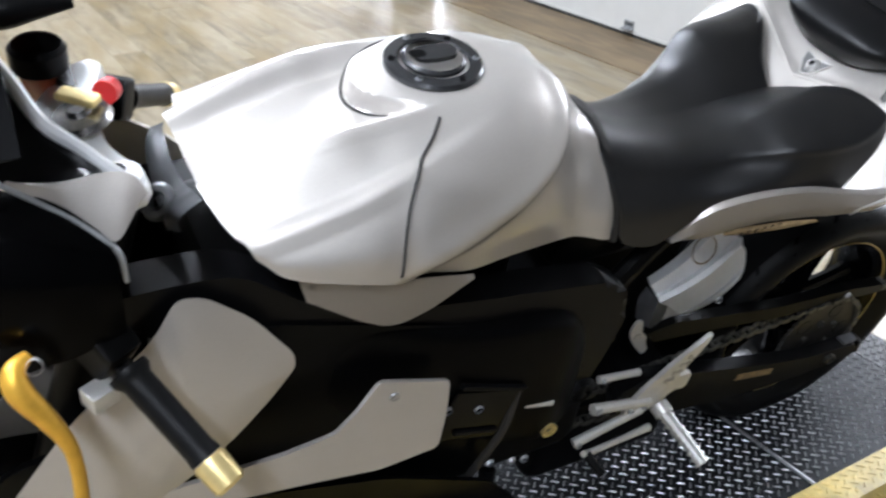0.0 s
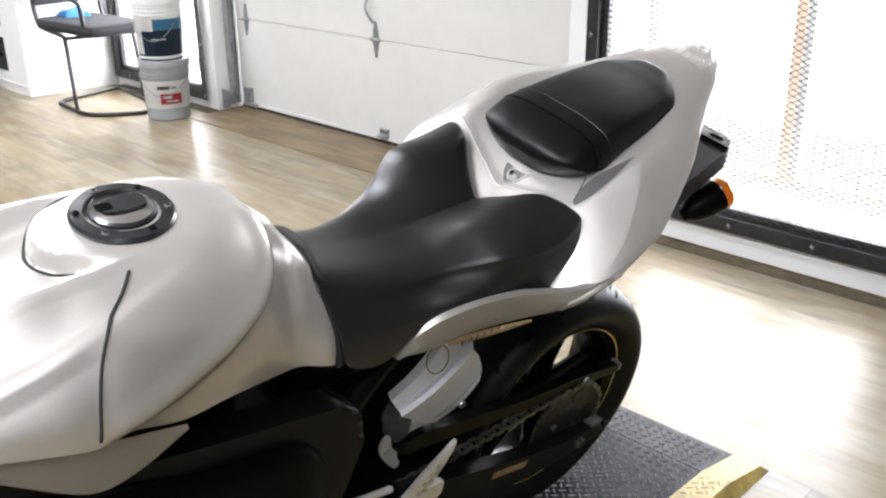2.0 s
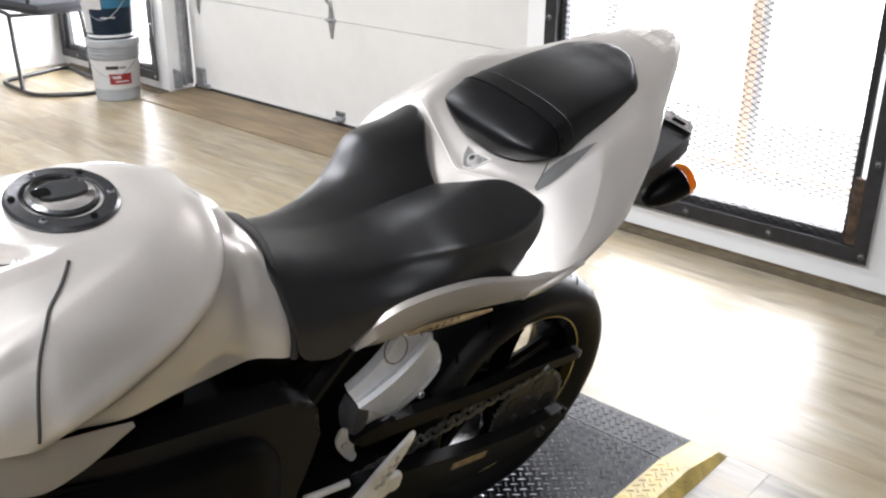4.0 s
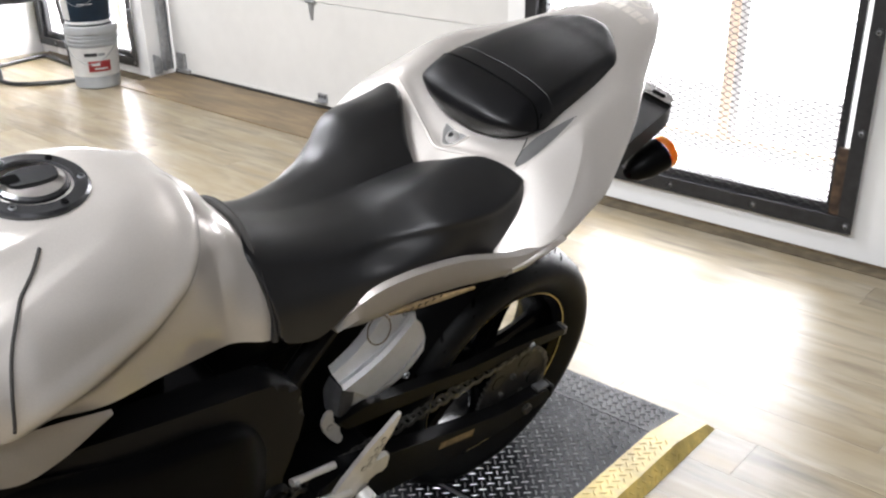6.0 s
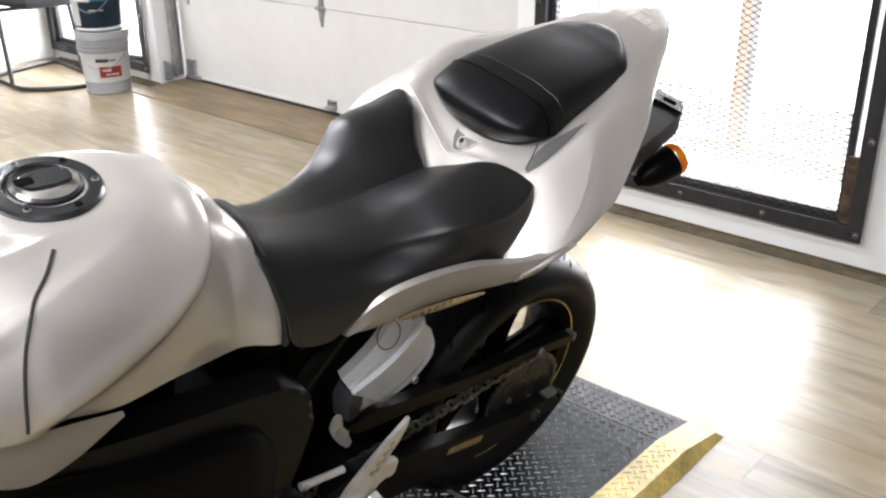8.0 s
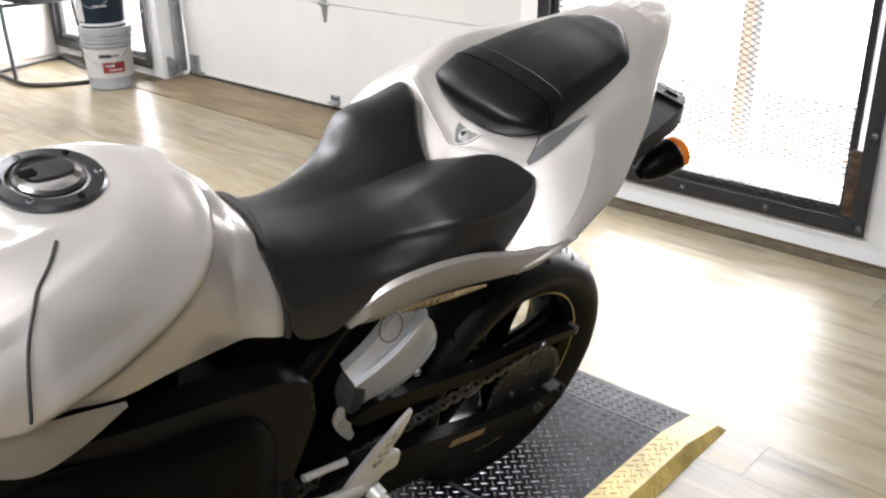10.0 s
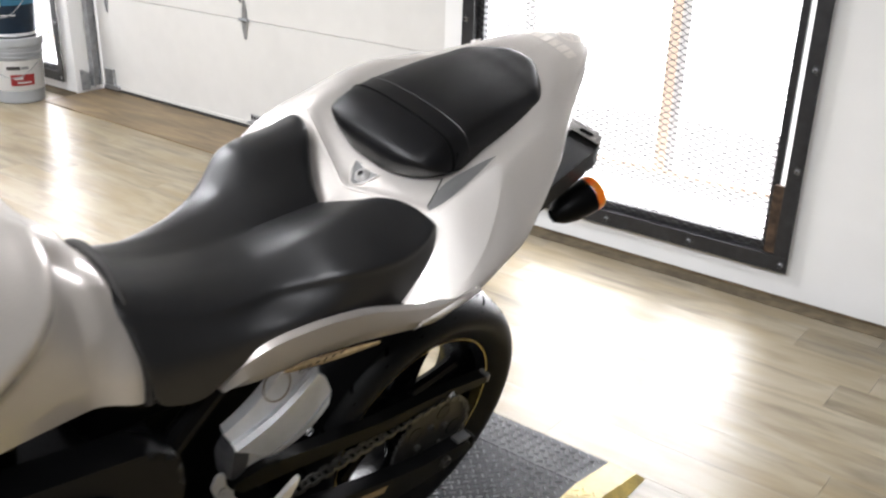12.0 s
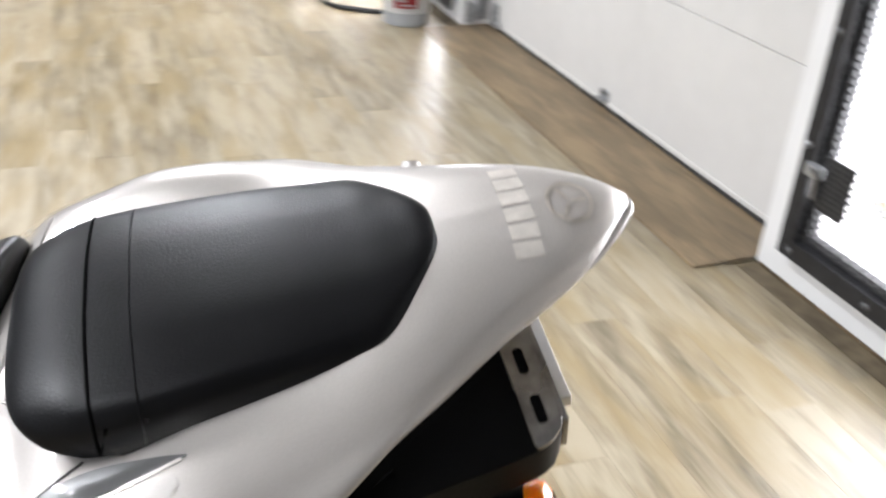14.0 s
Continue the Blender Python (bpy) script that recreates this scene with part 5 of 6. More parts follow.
pb = part("tail_bracket", slabbed(rounded([(-0.200, 0.0), (0.200, 0.0), (0.172, 0.19), (0.165, 0.222), (0.150, 0.240), (-0.150, 0.240), (-0.165, 0.222), (-0.172, 0.19)], 0.012), 0.040, PB @ Matrix.Translation((0, 0, -0.030)), 0.006), PLASTIC, bike, "black bracket cover under the tail")
fr = slabbed(rounded([(-0.168, 0.210), (0.168, 0.210), (0.163, 0.225), (0.149, 0.240), (-0.149, 0.240), (-0.163, 0.225)], 0.006), 0.004, PB @ Matrix.Translation((0, 0, 0.0105)), 0.001)
box(fr, -0.145, 0.145, 0.2405, 0.246, -0.026, 0.012, bevel=0.001, m=PB)
frm = part("bracket_frame", fr, CHROME, pb, "worn chrome slotted frame")
for k in range(6):
    part("frame_slot", slabbed(rounded([(-0.014, -0.0045), (0.014, -0.0045), (0.014, 0.0045), (-0.014, 0.0045)], 0.004), 0.0012, PB @ Matrix.Translation((-0.130 + 0.052 * k, 0.224, 0.0144))), GROOVE, frm)
part("back_plate", boxed(0.0, 0.105, 0.250, 0.264, -0.03, -0.016, bevel=0.002, m=PB), ALLOY, pb, "bare metal back plate")


def indicator(s):
    m = Matrix.Translation((s * 0.160, 0.172, 0.836)) @ Matrix.Rotation(radians(-12 * s), 4, "Z") @ Matrix.Rotation(radians(25), 4, "X")
    turn = m @ Matrix.Rotation(radians(-90), 4, "X") @ Matrix.Diagonal((1.0, 1.0, 1.0, 1))
    t = turned([(0.0, -0.062), (0.012, -0.058), (0.022, -0.044), (0.029, -0.022), (0.032, 0.004), (0.033, 0.022), (0.0, 0.022)], 28, turn)
    ind = part("indicator", t, PLASTIC, bike, "black turn signal with an orange lens")
    part("lens", turned([(0.0325, 0.0225), (0.0330, 0.034), (0.030, 0.040), (0.020, 0.045), (0.0, 0.047)], 28, turn), ORANGE, ind, "orange lens")
    part("stem", tubed([(s * 0.07, 0.13, 0.868), (s * 0.135, 0.16, 0.85)], 0.010, 8), PLASTIC, ind)


both(indicator)

# --- wheels


def wheel(name, y, z, R, half, rim_r, rear):
    w = new(name)
    w.parent = bike
    w.location = (0, y, z)
    a = half
    prof = [(rim_r - 0.006, a * 0.72), (rim_r + 0.012, a * 0.86), (rim_r + (R - rim_r) * 0.45, a * 1.0), (R - (R - rim_r) * 0.30, a * 0.93), (R - (R - rim_r) * 0.12, a * 0.68), (R - 0.004, a * 0.36), (R, 0.0)]
    prof = prof + [(r, -h) for r, h in reversed(prof[:-1])]
    prof = [tuple(p) for p in spline(prof, 3)]
    ty = part("tyre", turned(prof, 96, AXLE), RUBBER, w, "black road tyre with slanted grooves")
    gv = bmesh.new()
    for k in range(20):
        for s in (1, -1):
            for (h0, h1, tw, th0) in ((0.06, 0.56, 0.105, 0.0), (0.46, 0.90, 0.070, 0.10), (0.30, 0.62, 0.060, 0.20)):
                th = 2 * math.pi * (k + (0.5 if s < 0 else 0)) / 20 + th0
                rows = []
                for i in range(5):
                    q = h0 + (h1 - h0) * i / 4
                    rr = np.interp(q, [0, 0.36, 0.68, 0.93], [R, R - 0.004, R - (R - rim_r) * 0.12, R - (R - rim_r) * 0.30]) + 0.0014
                    wd = 0.0046 / R * (1 - abs(i - 2) * 0.2)
                    ang = th + tw * 2.2 * i / 4
                    rows.append([(s * a * q, rr * math.cos(ang - wd), rr * math.sin(ang - wd)), (s * a * q, rr * math.cos(ang + wd), rr * math.sin(ang + wd))])
                grid(gv, rows)
    part("tread_groove", gv, GROOVE, ty)
    rim = turned([(rim_r - 0.004, a * 0.76), (rim_r + 0.006, a * 0.78), (rim_r + 0.006, a * 0.72), (rim_r - 0.016, a * 0.62), (rim_r - 0.03, 0.02), (rim_r - 0.016, -a * 0.62), (rim_r + 0.006, -a * 0.72), (rim_r + 0.006, -a * 0.78),
                  (rim_r - 0.004, -a * 0.76), (rim_r - 0.022, -a * 0.6), (rim_r - 0.038, 0.0), (rim_r - 0.022, a * 0.6), (rim_r - 0.004, a * 0.76)], 72, AXLE)
    ri = part("rim", rim, GLOSS, w, "black five-spoke rim with a gold pinstripe")
    for s in (1, -1):
        part("pinstripe", turned([(rim_r - 0.0055, s * (a * 0.768)), (rim_r - 0.0035, s * (a * 0.773))], 72, AXLE), BRASS, ri, "thin gold pinstripe")
    for k in range(5):
        for d in (-0.16, 0.16):
            t = 2 * math.pi * k / 5 + 0.10
            path = [(0, 0.045 * math.cos(t + d * 2), 0.045 * math.sin(t + d * 2)), (0, 0.12 * math.cos(t + d), 0.12 * math.sin(t + d)), (0, (rim_r - 0.026) * math.cos(t + d), (rim_r - 0.026) * math.sin(t + d))]
            part("spoke", tubed(path, [0.018, 0.015, 0.018], 8, 3), GLOSS, ri)
    part("hub", turned([(0.0, 0.07), (0.03, 0.07), (0.045, 0.055), (0.05, 0.0), (0.045, -0.055), (0.03, -0.07), (0.0, -0.07)], 32, AXLE), GLOSS, w)
    if rear:
        teeth = []
        for k in range(90):
            rr = 0.103 if k % 2 else 0.096
            teeth.append((rr * math.cos(2 * math.pi * k / 90), rr * math.sin(2 * math.pi * k / 90)))
        sp = slabbed(teeth, 0.006, Matrix.Translation((0.103, 0, 0)) @ Matrix(((0, 0, 1, 0), (1, 0, 0, 0), (0, 1, 0, 0), (0, 0, 0, 1))))
        part("brake_disc", turned([(0.075, -0.066), (0.110, -0.066), (0.110, -0.061), (0.075, -0.061), (0.075, -0.066)], 40, AXLE), STEEL, w, "steel rear brake disc")
        spk = part("sprocket", sp, SPROCKET, w, "dark worn rear sprocket")
        for k in range(5):
            t = 2 * math.pi * k / 5
            part("sprocket_hole", turned([(0, 0.0012), (0.017, 0.001), (0.018, 0)], 20, Matrix.Translation((0.1092, 0.066 * math.cos(t), 0.066 * math.sin(t))) @ AXLE), GROOVE, spk)
            part("sprocket_nut", turned([(0, 0.008), (0.007, 0.007), (0.008, 0)], 6, Matrix.Translation((0.1095, 0.040 * math.cos(t + 0.6), 0.040 * math.sin(t + 0.6))) @ AXLE), CHAIN, spk)
    else:
        for s in (1, -1):
            part("brake_disc", turned([(0.11, s * 0.065), (0.155, s * 0.065), (0.155, s * 0.070), (0.11, s * 0.070), (0.11, s * 0.065)], 48, AXLE), STEEL, w, "steel brake disc")
    return w


wheel("rear_wheel", 0.0, RW, RW, 0.088, 0.212, True)
wheel("front_wheel", -1.52, 0.295, 0.295, 0.06, 0.212, False)

# --- swingarm, chain and guard
def swingarm(s):
    out = rounded([(-0.56, 0.38), (-0.50, 0.405), (-0.40, 0.378), (-0.314, 0.355), (-0.176, 0.318), (-0.057, 0.292), (0.085, 0.284), (0.100, 0.248), (-0.047, 0.238), (-0.22, 0.245), (-0.42, 0.275), (-0.54, 0.32)], 0.014)
    b = slabbed(out, 0.030, side_plane(0.119 if s > 0 else -0.149), 0.006)
    arm = part("swingarm", b, DARK_METAL, bike, "black swingarm beam")
    # yellowish reflection on the beam, added as a thin coloured strip
    part("beam_reflection", boxed(s * 0.1496 - 0.0006, s * 0.1496 + 0.0006, -0.26, -0.16, -0.008, 0.008, m=Matrix.Translation((0, 0.0, 0.262)) @ Matrix.Rotation(radians(-11), 4, "X")), WORN_AND_GLINT, arm, "yellow-brown strip imitating a reflection on the beam")
    part("beam_end", boxed(s * 0.134 - 0.0155, s * 0.134 + 0.0155, 0.092, 0.104, 0.250, 0.283, bevel=0.003), DARK_METAL, arm, "dull grey end cap")
    part("axle_nut", turned([(0, 0.010), (0.010, 0.010), (0.013, 0.008), (0.013, 0)], 6, Matrix.Translation((s * 0.149, 0.01, 0.268)) @ Matrix.Rotation(radians(90 * s), 4, "Y")), CHAIN, arm)
    part("adjuster", boxed(s * 0.134 - 0.011, s * 0.134 + 0.011, 0.050, 0.088, 0.284, 0.292, bevel=0.003), NOSE, arm, "dull metal chain adjuster")


both(swingarm)
guard = slabbed(rounded([(-0.50, 0.476), (-0.43, 0.484), (-0.342, 0.466), (-0.163, 0.434), (0.02, 0.420), (0.140, 0.400), (0.148, 0.380), (0.045, 0.390), (-0.165, 0.404), (-0.36, 0.434), (-0.47, 0.448)], 0.008), 0.024, side_plane(0.086), 0.003)
cg = part("chain_guard", guard, PLASTIC, bike, "black plastic chain guard")
part("guard_end", boxed(0.0855, 0.1105, 0.142, 0.152, 0.380, 0.400, bevel=0.003), NOSE, cg, "dull grey end cap")
part("guard_bolt", turned([(0, 0.006), (0.006, 0.005), (0.008, 0)], 10, Matrix.Translation((0.110, 0.03, 0.404)) @ AXLE), STEEL, cg)
def chain_path():
    """The chain's loop in side view: the upper run, the wrap round the sprocket, the lower run."""
    pts = [(-0.62 + 0.60 * k / 40, 0.352 + 0.046 * k / 40) for k in range(41)]
    pts += [(0.101 * math.sin(math.pi * k / 22), RW + 0.101 * math.cos(math.pi * k / 22)) for k in range(1, 22)]
    return pts + [(-0.02 - 0.60 * k / 40, 0.199 + 0.080 * k / 40) for k in range(41)]


loop = chain_path()
ch = bmesh.new()
for k, ((ya, za), (yb, zb)) in enumerate(zip(loop, loop[1:])):
    turn_x = Matrix.Translation((0.106, (ya + yb) / 2, (za + zb) / 2)) @ Matrix.Rotation(math.atan2(zb - za, yb - ya), 4, "X")
    dx = 0.0055 if k % 2 else 0.0085
    for q in (-dx, dx):
        box(ch, q - 0.0014, q + 0.0014, -0.0082, 0.0082, -0.0050, 0.0050, m=turn_x)
    tube(ch, [turn_x @ Vector((-0.0095, 0.0075, 0)), turn_x @ Vector((0.0095, 0.0075, 0))], 0.0034, 6)
part("drive_chain", ch, CHAIN, bike, "greasy steel drive chain")

# --- frame, engine side, side panels
def spar(s):
    top = 0.88 if s > 0 else 0.80
    out = rounded([(-1.40, top), (-1.290, top + 0.005), (-1.221, top), (-1.135, 0.806), (-1.027, 0.760), (-0.887, 0.735), (-0.75, 0.715), (-0.655, 0.700), (-0.615, 0.640), (-0.635, 0.54), (-0.665, 0.45), (-0.70, 0.38), (-0.76, 0.37),
                   (-0.79, 0.50), (-0.84, 0.60), (-1.02, 0.645), (-1.16, 0.70), (-1.30, 0.80)], 0.03)
    f = part("frame_spar", slabbed(out, 0.05, side_plane(0.115 if s > 0 else -0.165), 0.014), FRAME_BLACK, bike, "black twin-spar frame")
    part("frame_cap", turned([(0, 0.010), (0.020, 0.009), (0.026, 0.004), (0.028, 0)], 24, Matrix.Translation((s * 0.165, -0.665, 0.46)) @ Matrix.Rotation(radians(90 * s), 4, "Y")), DARK_METAL, f)


both(spar)
both(lambda s: part("subframe_strut", tubed([(s * 0.105, -0.50, 0.745), (s * 0.112, -0.60, 0.650), (s * 0.115, -0.68, 0.540)], [0.016, 0.018, 0.016], 10, 3), PLASTIC, bike, "black subframe strut"))
# rounded black engine cover behind the frame
def flank(s):
    bm = bmesh.new()
    rows = []
    for y, x, z0, z1 in ((-1.14, 0.160, 0.60, 0.770), (-1.03, 0.178, 0.54, 0.735), (-0.90, 0.190, 0.46, 0.692), (-0.79, 0.192, 0.40, 0.676), (-0.73, 0.186, 0.38, 0.655), (-0.685, 0.165, 0.38, 0.60)):
        rows.append([(s * (x - 0.05), y, z1 + 0.012), (s * (x - 0.012), y, z1), (s * x, y, z1 - 0.03), (s * (x + 0.004), y, (z0 + z1) / 2), (s * x, y, z0 + 0.02), (s * (x - 0.05), y, z0)])
    cols = [spline([np.array(r[i]) for r in rows], 4) for i in range(6)]
    rows = [spline(list(r), 3) for r in zip(*cols)]
    grid(bm, rows)
    bmesh.ops.solidify(bm, geom=bm.faces[:], thickness=0.004)
    part("engine_side_cover", bm, FRAME_BLACK, bike, "black rounded engine side cover")


both(flank)
# tucked pearl panel under the tank's lower edge
def infill(s):
    top = spline([(0.180, -1.16, 0.870), (0.196, -1.06, 0.850), (0.192, -0.98, 0.830), (0.184, -0.93, 0.812)], 5)
    low = spline([(0.186, -1.15, 0.835), (0.200, -1.06, 0.780), (0.196, -1.00, 0.778), (0.188, -0.93, 0.806)], 5)
    bm = bmesh.new()
    grid(bm, [[(s * a[0], a[1], a[2]), (s * (a[0] / 2 + b[0] / 2 + 0.003), (a[1] + b[1]) / 2, (a[2] + b[2]) / 2), (s * b[0], b[1], b[2])] for a, b in zip(top, low)])
    bmesh.ops.solidify(bm, geom=bm.faces[:], thickness=0.003)
    part("tank_infill", bm, PEARL, bike, "pearl panel under the tank")


both(infill)


def domed(outline, x, s, bulge, tilt, steps=7):
    """A convex panel on an outline (y, z), its lower part set further out, with thickness."""
    cy, cz = sum(p[0] for p in outline) / len(outline), sum(p[1] for p in outline) / len(outline)
    rings = []
    for k in range(steps + 1):
        r = 1 - k / steps * 0.999
        rings.append([(s * (x + bulge * (1 - r * r) + tilt * (cz - (cz + (z - cz) * r))), cy + (y - cy) * r, cz + (z - cz) * r) for y, z in outline])
    bm = bmesh.new()
    grid(bm, rings, close=True)
    bmesh.ops.recalc_face_normals(bm, faces=bm.faces[:])
    bmesh.ops.solidify(bm, geom=bm.faces[:], thickness=0.004)
    return bm


def side_panel(s):
    # upper fairing panel beside the radiator
    out = rounded([(-1.322, 0.832), (-1.292, 0.876), (-1.262, 0.870), (-1.212, 0.830), (-1.168, 0.770), (-1.166, 0.750), (-1.198, 0.714), (-1.240, 0.676), (-1.282, 0.644), (-1.36, 0.600), (-1.46, 0.58), (-1.50, 0.66), (-1.42, 0.75)], 0.016)
    p = domed(out, 0.205, s, 0.016, 0.20)
    part("fairing_panel", p, PEARL, bike, "pearl side fairing panel")
    low = rounded([(-1.058, 0.690), (-0.958, 0.660), (-0.963, 0.604), (-0.974, 0.556), (-1.060, 0.550), (-1.166, 0.566), (-1.32, 0.585), (-1.50, 0.59), (-1.50, 0.62), (-1.32, 0.622), (-1.19, 0.622), (-1.120, 0.630), (-1.090, 0.654)], 0.005)
    blade = slabbed(low, 0.006, side_plane(0.222 if s > 0 else -0.228), 0.002)
    for v in blade.verts:
        v.co.x += s * 0.22 * (0.625 - v.co.z)
    q = part("fairing_blade", blade, PEARL, bike, "pearl lower fairing blade")
    part("panel_screw", turned([(0, 0.003), (0.006, 0.0025), (0.0075, 0)], 14, Matrix.Translation((s * 0.2215, -1.040, 0.665)) @ Matrix.Rotation(radians(90 * s), 4, "Y")), STEEL, q)
    inner = rounded([(-1.20, 0.80), (-1.00, 0.73), (-0.80, 0.66), (-0.78, 0.42), (-0.95, 0.30), (-1.30, 0.32), (-1.55, 0.50), (-1.50, 0.66), (-1.30, 0.68)], 0.03)
    part("inner_cover", slabbed(inner, 0.01, side_plane(0.16 if s > 0 else -0.17), 0.003), PLASTIC, bike, "black inner side cover")
    low2 = rounded([(-1.60, 0.55), (-1.40, 0.56), (-1.20, 0.52), (-1.02, 0.46), (-0.84, 0.36), (-0.76, 0.26), (-0.82, 0.16), (-1.35, 0.15), (-1.58, 0.28)], 0.03)
    part("belly_panel", slabbed(low2, 0.008, side_plane(0.20 if s > 0 else -0.208), 0.002), GLOSS, bike, "black belly fairing panel")
    for y, z in ((-0.940, 0.568), (-0.887, 0.550), (-0.842, 0.399), (-0.80, 0.385), (-0.775, 0.378), (-0.86, 0.33)):
        part("engine_bolt", turned([(0, 0.006), (0.006, 0.005), (0.008, 0)], 10, Matrix.Translation((s * 0.200, y, z)) @ Matrix.Rotation(radians(90 * s), 4, "Y")), STEEL, bike)
    part("sprocket_cover", boxed(-0.005, 0.005, -0.055, 0.06, -0.055, 0.045, bevel=0.004, m=Matrix.Translation((s * 0.196, -0.888, 0.540)) @ Matrix.Rotation(radians(-18), 4, "X")), GLOSS, bike, "gloss black sprocket cover")
    part("cover_flange", boxed(-0.004, 0.006, -0.040, 0.040, -0.004, 0.004, bevel=0.002, m=Matrix.Translation((s * 0.200, -0.885, 0.500)) @ Matrix.Rotation(radians(-18), 4, "X")), DARK_METAL, bike)
    part("cover_flange", boxed(-0.004, 0.006, -0.060, 0.060, -0.004, 0.004, bevel=0.002, m=Matrix.Translation((s * 0.200, -0.868, 0.590)) @ Matrix.Rotation(radians(-22), 4, "X")), DARK_METAL, bike)
    part("clutch_rod", tubed([(s * 0.192, -0.798, 0.511), (s * 0.192, -0.744, 0.495)], 0.006, 8), ALLOY, bike, "bare metal rod")
    part("hose", tubed([(s * 0.19, -0.815, 0.57), (s * 0.198, -0.83, 0.48), (s * 0.19, -0.85, 0.40), (s * 0.17, -0.87, 0.30)], 0.007, 8, 4), SEAL, bike, "black rubber hose")
    part("drain_bolt", turned([(0.008, 0.0), (0.014, 0.0), (0.014, 0.006), (0.008, 0.006), (0.008, 0.0)], 18, Matrix.Translation((s * 0.192, -0.735, 0.425)) @ Matrix.Rotation(radians(90 * s), 4, "Y")), BRASS, bike, "dull brass ring")


both(side_panel)
part("engine_block", boxed(-0.15, 0.15, -1.28, -0.62, 0.28, 0.66, bevel=0.03), DARK_METAL, bike, "black engine block")
part("airbox", boxed(-0.10, 0.10, -1.24, -0.80, 0.66, 0.83, bevel=0.03), PLASTIC, bike)
part("subframe", boxed(-0.085, 0.085, -0.72, -0.25, 0.66, 0.74, bevel=0.02), PLASTIC, bike, "black subframe under the seat")
part("rear_hugger", turned([(RW + 0.012, -0.07), (RW + 0.022, -0.03), (RW + 0.024, 0.0), (RW + 0.022, 0.03), (RW + 0.012, 0.07)], 24, Matrix.Translation((0, 0, RW)) @ Matrix.Rotation(radians(-160), 4, "X") @ AXLE, 0.22), PLASTIC, bike, "black hugger over the rear tyre")

part("inner_guard", boxed(-0.05, -0.02, -0.80, -0.335, 0.20, 0.68, bevel=0.01), PLASTIC, bike, "black inner guard ahead of the rear wheel")
part("exhaust_box", boxed(-0.11, 0.10, -0.66, -0.335, 0.10, 0.30, bevel=0.03), DARK_METAL, bike, "black exhaust box under the swingarm pivot")
# silver heat shield below the seat: a ridged casting over a dark rounded cap
def ridged(lines, n=10, dome=0.008):
    """A casting through straight lines (x, y and z at the front end, y and z at the rear end), bowed along its length, its rear corners cut round."""
    bm = bmesh.new()
    rows = []
    for k, (x, y0, z0, y1, z1) in enumerate(lines):
        short = 0.10 * abs(2 * k / (len(lines) - 1) - 1) ** 3
        row = []
        for i in range(n + 1):
            u = i / n * (1 - short)
            row.append((x + dome * (math.sin(math.pi * u) - 0.5 * u * u), y0 + (y1 - y0) * u, z0 + (z1 - z0) * u))
        rows.append(row)
    grid(bm, rows)
    bmesh.ops.solidify(bm, geom=bm.faces[:], thickness=0.004)
    return bm


SHIELD = [
    (0.070, -0.498, 0.575, -0.384, 0.682), (0.088, -0.504, 0.574, -0.390, 0.672), (0.092, -0.499, 0.566, -0.361, 0.660), (0.097, -0.496, 0.559, -0.343, 0.646),
    (0.108, -0.500, 0.564, -0.349, 0.650), (0.117, -0.501, 0.560, -0.354, 0.643), (0.111, -0.470, 0.536, -0.331, 0.619), (0.102, -0.428, 0.497, -0.305, 0.578),
    (0.097, -0.417, 0.486, -0.295, 0.565), (0.104, -0.421, 0.495, -0.299, 0.567), (0.096, -0.395, 0.478, -0.286, 0.541),
]
sh = part("heat_shield", ridged(SHIELD), CAST, bike, "cast silver ridged shield below the seat", angle=24)
part("shield_bolt", turned([(0, 0.005), (0.006, 0.004), (0.008, 0)], 10, Matrix.Translation((0.105, -0.343, 0.506)) @ AXLE), STEEL, sh)
part("shield_mark", turned([(0.024, 0.001), (0.026, 0.001), (0.026, 0.0), (0.024, 0.0)], 28, Matrix.Translation((0.100, -0.425, 0.642)) @ Matrix.Rotation(radians(72), 4, "Y")), WORN_AND_GLINT, sh, "faint round stamp")
cap_in = bmesh.new()
grid(cap_in, [spline(l, 4) for l in ([(0.072, -0.494, 0.556), (0.074, -0.506, 0.532), (0.072, -0.495, 0.482)], [(0.098, -0.500, 0.562), (0.100, -0.506, 0.536), (0.096, -0.497, 0.486)],
                                    [(0.112, -0.500, 0.561), (0.113, -0.501, 0.534), (0.106, -0.494, 0.488)], [(0.104, -0.464, 0.532), (0.101, -0.461, 0.498), (0.095, -0.464, 0.464)], [(0.070, -0.440, 0.520), (0.068, -0.438, 0.490), (0.066, -0.440, 0.455)])])
bmesh.ops.solidify(cap_in, geom=cap_in.faces[:], thickness=0.004)
part("shield_cap", cap_in, NOSE, sh, "dark grey rounded end cap", angle=20)
lower = slabbed(rounded([(-0.462, 0.530), (-0.425, 0.500), (-0.412, 0.478), (-0.440, 0.470), (-0.466, 0.462), (-0.466, 0.496)], 0.006), 0.006, side_plane(0.088), 0.002)
part("shield_bracket", lower, ALLOY, sh, "dull metal lower bracket")
foot = slabbed(rounded([(-0.500, 0.500), (-0.514, 0.504), (-0.523, 0.480), (-0.514, 0.455), (-0.497, 0.430), (-0.476, 0.406), (-0.466, 0.416), (-0.478, 0.440), (-0.480, 0.462), (-0.496, 0.474)], 0.006), 0.005, side_plane(0.094), 0.0015)
ft = part("shield_foot", foot, ALLOY, sh, "bare hooked metal tab")
part("tab_hole", turned([(0, 0.0008), (0.006, 0.0008), (0.0066, 0)], 14, Matrix.Translation((0.0992, -0.502, 0.462)) @ AXLE), GROOVE, ft)
